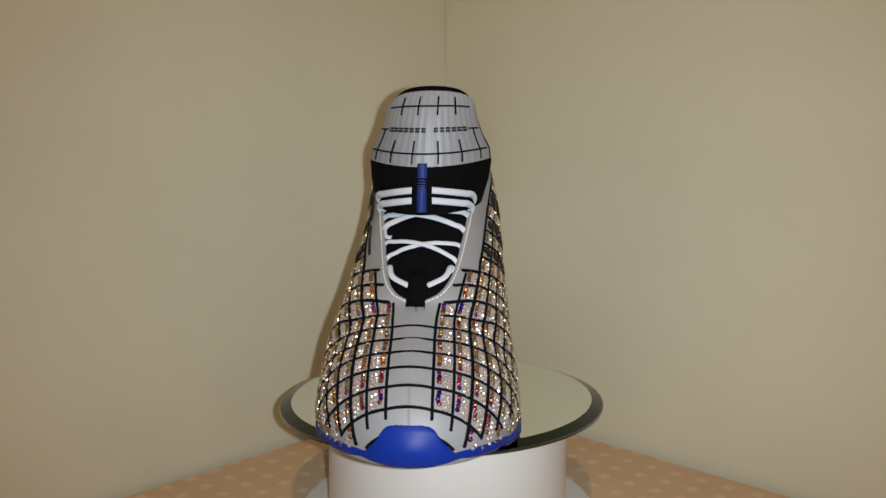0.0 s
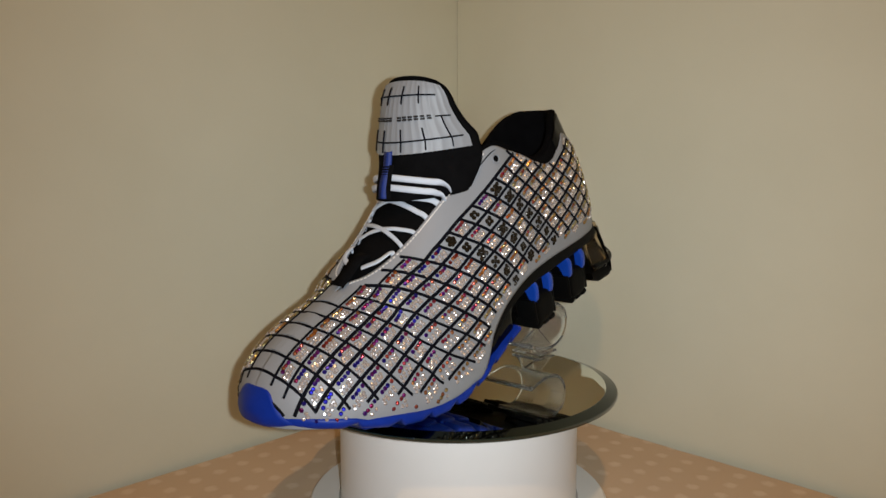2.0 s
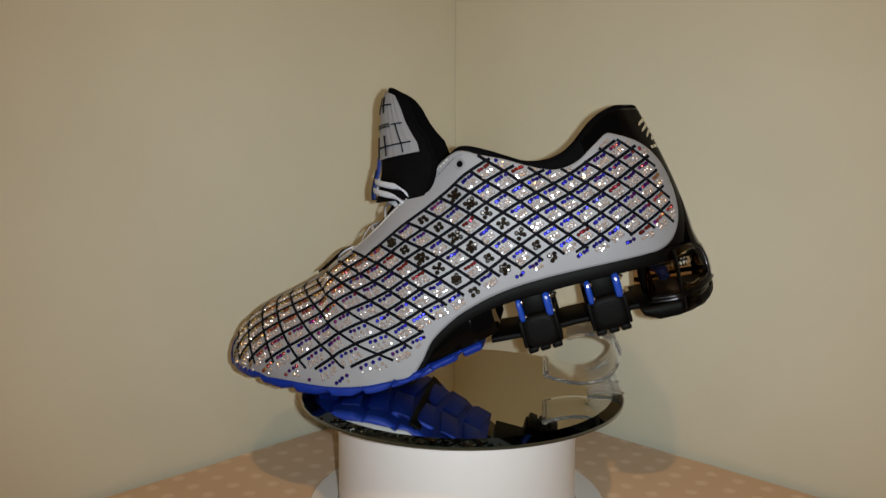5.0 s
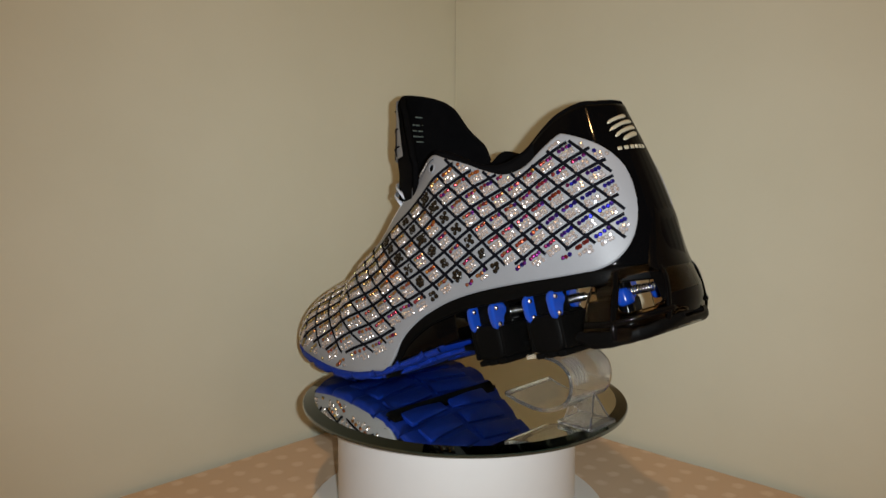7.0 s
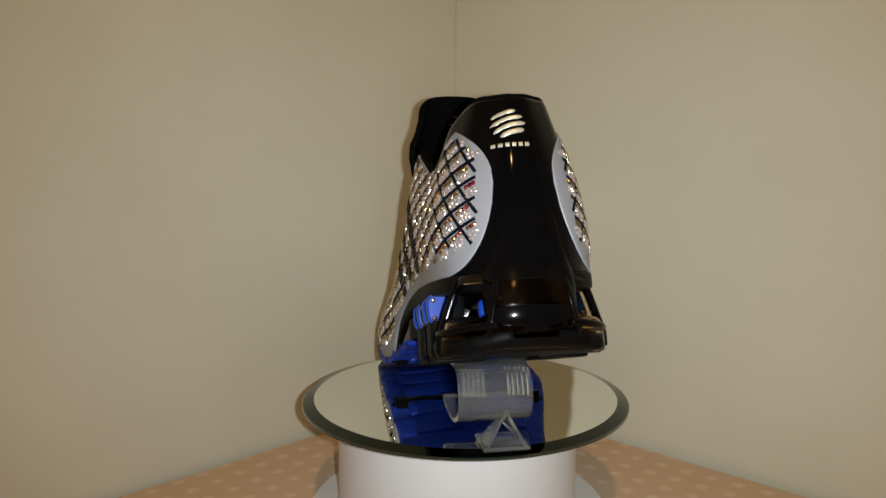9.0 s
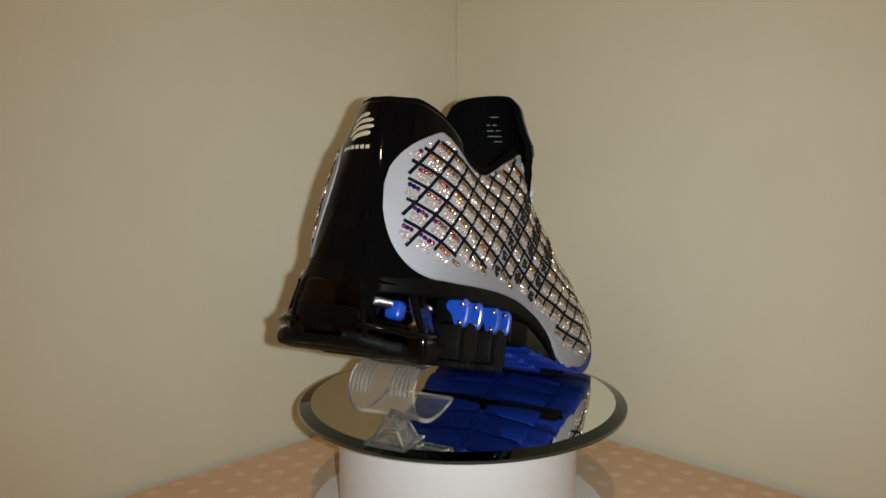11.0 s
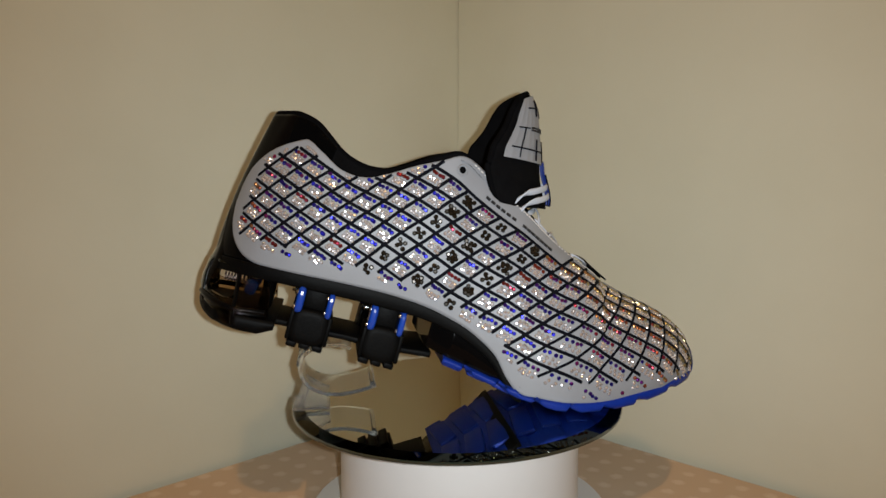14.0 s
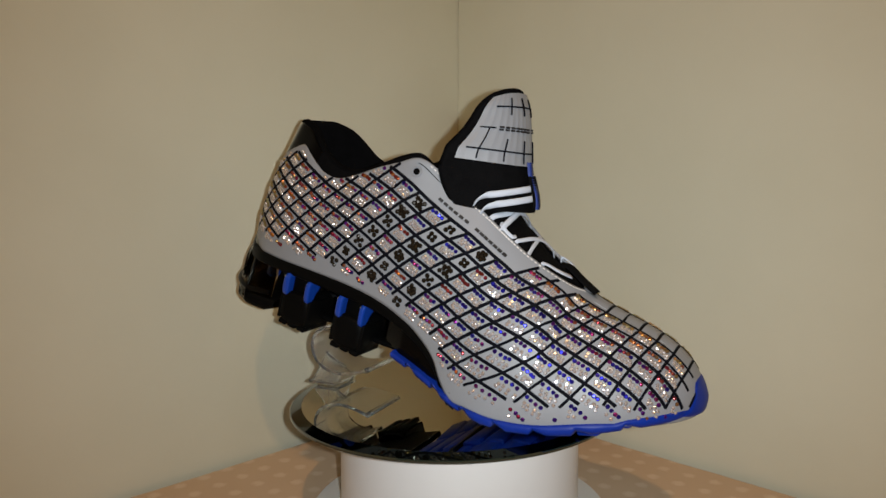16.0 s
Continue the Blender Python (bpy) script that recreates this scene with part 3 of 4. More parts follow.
# ---- crystals, glued in rows inside the cells ----
def gem(p, n, r, spin, side):
    n = n / (np.linalg.norm(n) + 1e-9)
    u = np.cross(n, (0.3, 0.2, 1.0))
    u /= np.linalg.norm(u)
    w = np.cross(n, u)
    c = p + n * 1.5
    v = []
    for rad, h, tw in ((1.0, 0.0, 0), (0.97, 0.35, 0), (0.52, 0.80, 0.5)):
        for k in range(6):
            a = spin + (k + tw) * math.pi / 3
            v.append(c + (u * math.cos(a) + w * math.sin(a)) * r * rad + n * r * h)
    f = []
    for k in range(6):
        m = (k + 1) % 6
        f += [(k, m, 6 + m, 6 + k), (6 + k, 6 + m, 12 + k), (6 + m, 12 + m, 12 + k)]
    f.append(tuple(range(12, 18)))
    if side < 0:
        f = [tuple(reversed(x)) for x in f]
    axis = np.tile(n * (1, side, 1), (len(v), 1))
    return flip(np.array(v), side), f, axis


# smoky stones sit in fours, fives and eights
CLUSTERS = [((-1.6, -1.5), (1.6, -1.5), (-1.6, 1.5), (1.6, 1.5)),
            ((-2.0, -1.9), (2.0, -1.9), (0, 0), (-2.0, 1.9), (2.0, 1.9)),
            ((-2.7, -2.3), (0, -2.3), (2.7, -2.3), (-1.4, 0), (1.4, 0), (-2.7, 2.3), (0, 2.3), (2.7, 2.3)),
            ((-1.4, -2.3), (1.4, -2.3), (-2.7, 0), (0, 0), (2.7, 0), (-1.4, 2.3), (1.4, 2.3))]


def build_crystals():
    rng = random.Random(7)
    bins = {"rainbow": [], "clear": [], "smoky": [], "amber": []}

    def put(kind, a, b, r):
        p, n, low, miss, (i, j) = on_skin(a + rng.uniform(-.18, .18), b + rng.uniform(-.18, .18))
        if miss > 0.9 or low < 3.5 or not in_panel(i, j, 4 if p[0] < -95 else 1.5) or p[0] > 145 or (p[0] > 134 and abs(p[1]) < 26) or (p[0] < 60 and low < margin(i) - 3.5) or (SKIN["g"][i, j] < 2.4):
            return
        lean = n + np.array([rng.uniform(-.22, .22) for _ in range(3)])
        for side in (1, -1):
            bins[kind].append(gem(p, lean, r * rng.uniform(.93, 1.05), rng.uniform(0, 1), side))

    for ka in range(-20, 12):
        for kb in range(-5, 13):
            a, b = ALPHA0 + (ka + 0.5) * PITCH_A, (kb + 0.5) * PITCH_B
            p, n, low, miss, (i, j) = on_skin(a, b)
            if miss > 5 or (kb == -1 and -46 < p[0] < 42) or (kb == -2 and -46 < p[0] < 68) or (kb < -2 and p[0] > -46) or (p[0] > -100 and p[0] < 60 and low < margin(i) - 7):
                continue
            if ka in (-1, -3, -5) and kb >= 0 and low > margin(i) - 3:
                for da, db in rng.choice(CLUSTERS):
                    put("smoky", a + 0.92 * da + 0.38 * db, b + 0.94 * db, 1.52)
                continue
            tone = "amber" if rng.random() < 0.09 else "rainbow"
            for da in (-3.0, -1.0, 1.0, 3.0):
                put(tone, a + 1.06 * da - 0.9, b - 2.75, 1.26)
                put("clear", a + 1.06 * da + 0.5, b + 0.6, 1.20)
                put("clear", a + 1.06 * da + 1.1, b + 2.85, 1.20)
    for kind, mat, label in (("rainbow", RAINBOW, "iridescent blue, purple and red crystals in short rows"), ("clear", CLEAR, "clear sparkling crystals in short rows"),
                             ("smoky", SMOKY, "dark smoky crystals in flower clusters"), ("amber", AMBER, "amber and red crystals in short rows")):
        v, f = joined([b[:2] for b in bins[kind]])
        ob = tagged(to_object("crystal_inlay", v, f, mat, panel, smooth=False), label, kind="stuff")
        store = ob.data.attributes.new("axis", "FLOAT_VECTOR", "POINT")
        store.data.foreach_set("vector", np.vstack([b[2] for b in bins[kind]]).ravel())


build_crystals()


def surf_block(alpha, beta, la, lb, side, lift=1.5, thick=0.25):
    """A thin plain bar lying on the skin."""
    p, n, *_ = on_skin(alpha, beta)
    pa, *_ = on_skin(alpha + la, beta)
    ta = pa - p
    ta /= np.linalg.norm(ta) + 1e-9
    tb = np.cross(n, ta)
    v = [p + ta * x * la / 2 + tb * y * lb / 2 + n * (lift + h) for h in (-0.2, thick) for x, y in ((-1, -1), (1, -1), (1, 1), (-1, 1))]
    return flip(np.array(v), side), [(0, 1, 2, 3), (4, 5, 6, 7), (0, 1, 5, 4), (1, 2, 6, 5), (2, 3, 7, 6), (3, 0, 4, 7)]


def build_strap():
    # wordmark on one strap as plain bars; an eyelet in each strap; stitching along the throat
    marks = [k for k in range(14) if k != 7]
    pieces = [surf_block(ALPHA0 - 2.0 - k * 3.7, -5.4, 2.8, 1.7, 1, 1.9) for k in marks]
    v, f = joined(pieces)
    tagged(to_object("wordmark", v, f, PRINT, panel, smooth=False), "row of small black printed bars", kind="stuff")
    for side in (1, -1):
        k = np.argmin((SKIN["p"][..., 0] + 34) ** 2 + (SKIN["p"][..., 2] - 99.0) ** 2)
        i, j = divmod(int(k), NQ)
        p, n = SKIN["p"][i, j], SKIN["n"][i, j]
        u = np.cross(n, (1, 0, 0))
        u /= np.linalg.norm(u)
        w = np.cross(n, u)
        ring = [p + n * (1.6 + 0.5 * math.sin(b)) + (u * math.cos(a) + w * math.sin(a)) * (2.7 + 0.6 * math.cos(b)) for a in np.linspace(0, 2 * math.pi, 24, endpoint=False) for b in np.linspace(0, 2 * math.pi, 6, endpoint=False)]
        faces = []
        for a in range(24):
            for b in range(6):
                faces.append((a * 6 + b, a * 6 + (b + 1) % 6, ((a + 1) % 24) * 6 + (b + 1) % 6, ((a + 1) % 24) * 6 + b))
        eye = to_object("eyelet", flip(np.array(ring), side), faces, LEATHER, panel)
        hole = [p + n * 1.62 + (u * math.cos(a) + w * math.sin(a)) * 1.9 for a in np.linspace(0, 2 * math.pi, 24, endpoint=False)]
        to_object("eyelet_hole", flip(np.array(hole), side), [tuple(range(24))], LINING, panel, "dark hole of the eyelet", smooth=False)
        stitches = []
        for i in range(0, NS, 1):
            if -28 < SKIN["table"][i, 3] < 70 and i % 4 == 0:
                p, n = SKIN["p"][i, NQ - 1 - 5], SKIN["n"][i, NQ - 8]
                q = SKIN["p"][min(i + 2, NS - 1), NQ - 1 - 5]
                t = (q - p) / (np.linalg.norm(q - p) + 1e-9)
                s = np.cross(n, t)
                vv = [p + t * a * 0.75 + s * b * 0.32 + n * h for h in (1.3, 1.8) for a, b in ((-1, -1), (1, -1), (1, 1), (-1, 1))]
                stitches.append((flip(np.array(vv), side), [(0, 1, 2, 3), (4, 5, 6, 7), (0, 1, 5, 4), (1, 2, 6, 5), (2, 3, 7, 6), (3, 0, 4, 7)]))
        v, f = joined(stitches)
        tagged(to_object("stitching", v, f, STITCH, panel, smooth=False), "row of pale stitches along the throat", kind="stuff")
    # raised white tiles down the middle of the toe, one between each pair of lines
    for ka in range(-2, 12):
        p, n, low, miss, (i, j) = on_skin(ALPHA0 + (ka + 0.5) * PITCH_A, -31.5)
        if miss > 3 or not 77 < p[0] < 130:
            continue
        p = SKIN["p"][i, NQ - 1]
        q = SKIN["p"][max(i - 6, 0), NQ - 1]
        t = (q - p) / np.linalg.norm(q - p)
        n = np.cross(t, (0, 1, 0))
        n = n if n[2] > 0 else -n
        side_drop = 1.1
        v = [p + t * a * 4.0 * f + np.array((0, 1, 0)) * b * 7.6 * f + n * (h - side_drop * (b * f) ** 2) for h, f in ((1.0, 1.05), (2.1, 1.0)) for a in (-1, 1) for b in (-1, -0.5, 0, 0.5, 1)]
        faces = [(k, k + 1, k + 6, k + 5) for k in (0, 1, 2, 3, 10, 11, 12, 13)] + [(k, k + 1, k + 11, k + 10) for k in (0, 1, 2, 3, 5, 6, 7, 8)] + [(0, 5, 15, 10), (4, 9, 19, 14)]
        to_object("toe_tile", flip(np.array(v), 1), faces, LEATHER, panel, smooth=False)


build_strap()


# ---- tongue, ribbon and laces ----
def crown(x):
    """Rise of the tongue's middle over the throat's edges."""
    return float(np.interp(x, [-38, -10, 10, 25, 45, 60, 74], [-6, 1, 3.5, 2.5, 1, 0, -1]))


def build_tongue():
    # lower tongue: fills the throat
    t = SKIN["table"]
    rows = [i for i in range(NS) if -38 < t[i, 3] < 74][::4]
    pts = []
    for i in rows:
        x, w, z = t[i, 3], t[i, 4] + 3.5, t[i, 5]
        lift = crown(x)
        pts.append([(x + np.interp(x, [-38, 0, 40], [14, 8, 0]) * (1 - c * c), w * c, z - 4 + (lift + 4) * (1 - c * c)) for c in np.linspace(-1, 1, 21)])
    tongue = to_object("tongue", flip(np.array(pts).reshape(-1, 3), 1), grid_faces(len(rows), 21), FABRIC, shoe, "black mesh tongue with a white padded top")
    # upper tongue: front and back skins of a curved pad
    spine = smooth_path([(28, 92), (21, 104), (16.5, 116), (12, 130), (6, 146), (0, 155.5)], 50)
    wide = np.interp(np.linspace(0, 1, 50), [0, .22, .36, .5, .62, .75, .92, 1], [31, 35.5, 36.5, 35, 30.5, 26.5, 24, 22])
    sweep = np.interp(np.linspace(0, 1, 50), [0, .3, .5, .7, 1], [35, 38, 33, 22, 9])
    dip = np.interp(np.linspace(0, 1, 50), [0, .4, .8, 1], [6, 4, 5, 7])

    def sheet(lo, hi, out, cmax=1.0, cols=49, rib=0.0):
        n = int((hi - lo) * 1) + 1
        rows_ = np.linspace(lo, hi, n)
        v = []
        for r in rows_:
            f = min(int(r), 48)
            u = r - f
            sx, sz = spine[f] * (1 - u) + spine[f + 1] * u
            w, s, d = (np.interp(r, range(50), a) for a in (wide, sweep, dip))
            for c in np.linspace(-cmax, cmax, cols):
                a = c * 1.12
                y = w * math.sin(a) / math.sin(1.12)
                back = s * (1 - math.cos(a)) / (1 - math.cos(1.12))
                nx, ny = math.cos(a), math.sin(a)
                o = out + (rib * max(0, math.cos(c * 60)) if rib else 0)
                v.append((sx - back + nx * o, y + ny * o + 4.5 * (r / 49) ** 1.5, sz - d * abs(c) ** 2.2))
        return np.array(v), grid_faces(n, cols)

    pad = [sheet(0, 49, 0.0), sheet(0, 49, -5.0)]
    for k, name in ((0, "tongue_front"), (1, "tongue_lining")):
        v, f = pad[k]
        to_object(name, flip(v, 1), f, FABRIC if k == 0 else LINING, tongue)
    v, f = sheet(20, 49, 1.2, 0.92, 97, 0.32)
    white = to_object("white_patch", flip(v, 1), f, LEATHER, tongue, "white ribbed leather patch with black lines")
    # bound edge
    edge = []
    for side in (-1, 1):
        v, f = sheet(0, 49, -2.5)
        cols = 49
        line = [v[r * cols + (0 if side < 0 else cols - 1)] for r in range(0, 50, 3)]
        edge.append(line)
    v, f = sheet(0, 49, -2.5)
    top = [v[49 * 49 + c] for c in range(0, 49, 3)]
    path = edge[0] + top[1:-1] + edge[1][::-1]
    tv, tf = tube(path, 2.0, 8, 120)
    to_object("binding", flip(tv, 1), tf, LINING, tongue, "black bound edge")
    # printed lines on the patch: three across, five down
    def ink(c0, r0, c1, r1, wdt):
        n = 24
        p = []
        for k in range(n):
            c, r = c0 + (c1 - c0) * k / (n - 1), r0 + (r1 - r0) * k / (n - 1)
            f = min(int(r), 48)
            u = r - f
            sx, sz = spine[f] * (1 - u) + spine[f + 1] * u
            w, s, d = (np.interp(r, range(50), a) for a in (wide, sweep, dip))
            a = c * 1.12
            p.append((sx - s * (1 - math.cos(a)) / (1 - math.cos(1.12)) + math.cos(a) * 1.75, w * math.sin(a) / math.sin(1.12) + math.sin(a) * 1.75 + 4.5 * (r / 49) ** 1.5, sz - d * abs(c) ** 2.2))
        return tube(p, wdt, 6, n, 1.0)
    for args in ((-.86, 25, .86, 25, .5), (-.74, 41, .74, 41, .5), (-.86, 33, -.66, 33, .45), (.66, 33, .86, 33, .45)):
        v, f = ink(*args)
        to_object("printed_line", flip(v, 1), f, LINE, white)
    for c in (-.46, -.16, .16, .46):
        for r0, r1 in ((21, 29.5), (37.5, 46)):
            v, f = ink(c, r0, c, r1, .5)
            to_object("printed_line", flip(v, 1), f, LINE, white)
    for c in (-.74, .74):
        v, f = ink(c, 21, c, 33, .45)
        to_object("printed_line", flip(v, 1), f, LINE, white)
    marks = []
    for k in range(14):
        if k != 7:
            c = -.58 + 1.16 * k / 13
            for r in (32.5, 33.3):
                v, f = ink(c - .03, r, c + .03, r, .62)
                marks.append((flip(v, 1), f))
    v, f = joined(marks)
    tagged(to_object("wordmark", v, f, PRINT, white), "row of small black printed bars", kind="stuff")
    # size label inside the tongue: unreadable lines of print
    bars = []
    for r, cs in ((38, (-.10, .16)), (35.5, (-.2, -.08)), (35.5, (0, .1)), (35.5, (.16, .24)), (33.5, (-.2, .02)), (33.5, (.08, .22)), (31, (-.18, .2)), (29, (-.12, .06))):
        n = 8
        p = []
        for k in range(n):
            c = cs[0] + (cs[1] - cs[0]) * k / (n - 1)
            f = int(r)
            sx, sz = spine[f]
            a = c * 1.12
            w, s, d = wide[f], sweep[f], dip[f]
            p.append((sx - s * (1 - math.cos(a)) / (1 - math.cos(1.12)) - 5.1 * math.cos(a), (w - 5) * math.sin(a) / math.sin(1.12), sz - d * abs(c) ** 2.2))
        bars.append(tube(p, 0.5, 6, n))
    v, f = joined([(flip(a, 1), b) for a, b in bars])
    to_object("size_label", v, f, TAG_INK, tongue, "small grey printed lines inside the tongue")
    # blue ribbon with cross ribs down the middle
    pts = smooth_path([(28.2, 94.5), (27.9, 96.5), (27.0, 99), (25.0, 103.5), (20.2, 110.5), (16.6, 119)], 60)
    v = []
    for k, (x, z) in enumerate(pts):
        o = 0.7 + (0.8 if k % 2 else 0)
        for y in (-2.7, -2.5, 2.5, 2.7):
            v.append((x + 0.9 + (o if abs(y) < 2.6 else -0.6), y, z))
    to_object("ribbon", flip(np.array(v), 1), grid_faces(60, 4), RIBBON, tongue, "ribbed blue ribbon")
    v = []
    pts = smooth_path([(28.2, 94), (28.0, 96), (27.2, 99), (25.2, 103.5), (20.4, 112)], 30)
    for x, z in pts:
        for y in (-5.6, -5.3, 5.3, 5.6):
            v.append((x + 0.1 + (0.2 if abs(y) > 5.4 else 1.0), y, z))
    to_object("lace_keeper", flip(np.array(v), 1), grid_faces(30, 4), FABRIC, tongue)
    return tongue


tongue = build_tongue()


def build_laces():
    t = SKIN["table"]

    def across(xl, xr, width, lift=2.2, reach=1.04):
        """A flat band over the tongue from the throat's left edge to its right."""
        pts = []
        for c in np.linspace(-reach, reach, 13):
            x = xl + (xr - xl) * (c + 1) / 2
            i = int(np.argmin(np.abs(t[:, 3] - x)))
            k = 1 - min(1, c * c)
            pts.append((x + np.interp(x, [-38, 0, 40], [14, 8, 0]) * k + 1.2, (t[i, 4] + 1.5) * c, t[i, 5] - 4 + (crown(x) + 4) * k + lift - (3.5 if abs(c) > 1 else 0)))
        v, f = tube(pts, width, 10, 60, 0.34, (0.7, 0, 0.7))
        to_object("lace", flip(v, 1), f, LACE, shoe, "flat white shoelace")

    # two shallow crossings
    for xl, xr, width, lift in ((10, 19, 1.6, 2.8), (19, 9, 1.7, 4.2), (27, 40, 1.25, 3.2), (37, 28, 1.25, 2.2)):
        across(xl, xr, width, lift)

    def rim(x, s, up):
        i = int(np.argmin(np.abs(t[:, 3] - x)))
        return np.array((x, s * (t[i, 4] - 0.5), t[i, 5] + up))

    # the turn along one edge between the crossings
    v, f = tube([rim(18.5, -1, 1.6) + (0, 3.0, 1.6), rim(20, -1, 2.0), rim(26, -1, 1.8), rim(27.5, -1, 1.4) + (0, 3.0, 1.4)], 1.2, 10, 24, 0.4, (0.3, -0.7, 0.6))
    to_object("lace", flip(v, 1), f, LACE, shoe, "flat white shoelace")

    # the top pair lies on the padded part, on either side of the ribbon, and goes under the eyestay
    def pad_point(c, z, xc, drop):
        a = c * 1.12
        return (xc + 1.4 - 35 * (1 - math.cos(a)) / (1 - math.cos(1.12)), 35.5 * math.sin(a) / math.sin(1.12), z - drop * abs(c) ** 1.7)

    for s in (-1, 1):
        for z, xc, reach, tuck in ((105.5, 22.8, 0.66, ((3.5, 27.5, 93.5), (1.0, 25.5, 88.5))), (100.4, 25.4, 0.60, ((8.5, 26.5, 90.0), (6.0, 25.0, 85.5)))):
            pts = [pad_point(s * c, z, xc, 16.0) for c in np.linspace(0.1, reach, 7)] + [(x, s * y, h) for x, y, h in tuck]
            v, f = tube(pts, 1.9, 10, 60, 0.36, (0.9, 0, 0.3))
            to_object("lace", flip(v, 1), f, LACE, shoe, "flat white shoelace")
    # lowest turns, under the tab
    for s in (-1, 1):
        a, b = rim(47, s, 1.6), np.array((61.0, s * 5.0, t[int(np.argmin(np.abs(t[:, 3] - 61))), 5] + 2.6))
        v, f = tube([a - (0, 0, 2.5), a + (0.6, -s * 1.0, .6), (a + b) / 2 + (2.0, s * 2.5, 0.6), b], 1.6, 10, 30, 0.36, (0.5, 0, 0.85))
        to_object("lace", flip(v, 1), f, LACE, shoe, "flat white shoelace")
    # black loop at the foot of the throat
    pts = smooth_path([(52, 68.0), (58, 67.8), (66, 63.8), (72, 61.0), (77, 58.8)], 24)
    v = []
    for x, z in pts:
        for y in (-5.0, -4.6, 4.6, 5.0):
            v.append((x, y, z + (0.2 if abs(y) > 4.8 else 1.5)))
    to_object("throat_tab", flip(np.array(v), 1), grid_faces(24, 4), FABRIC, shoe, "black fabric tab at the foot of the throat")


build_laces()


# ---- sole ----
def half_width(x):
    t = SKIN["table"]
    return float(np.interp(x, t[::-1, 0], t[::-1, 1]))


def bite(x):
    t = SKIN["table"]
    return float(np.interp(x, t[::-1, 0], t[::-1, 2]))


def ground(x):
    """The underside of the forefoot: flat on the mirror, then rising at the toe."""
    return float(np.interp(x, [-25, -15, -1, 28, 49, 64, 79, 97, 108, 122, 135, 147], [-5.5, -8, -10, -15, -16, -14, -10, -3.2, 2.0, 8.5, 13.5, 17.5]))


def slab(x0, x1, top, bottom, hw, n=60, lip=1.2):
    """A solid plank across the shoe between two height functions, with rounded flanks."""
    v = []
    for x in np.linspace(x0, x1, n):
        w, zt, zb = hw(x), top(x), bottom(x)
        r = min(lip, (zt - zb) / 2.2)
        half = [(w - r, zt), (w - 0.3 * r, zt - 0.3 * r), (w, zt - r), (w, zb + r), (w - 0.3 * r, zb + 0.3 * r), (w - r, zb)]
        ring = [(x, -y, z) for y, z in half] + [(x, y, z) for y, z in reversed(half)]
        v.append(ring)
    v = np.array(v).reshape(-1, 3)
    f = grid_faces(n, 12, closed=True) + [tuple(range(12)), tuple((n - 1) * 12 + k for k in range(12))[::-1]]
    return flip(v, 1), f


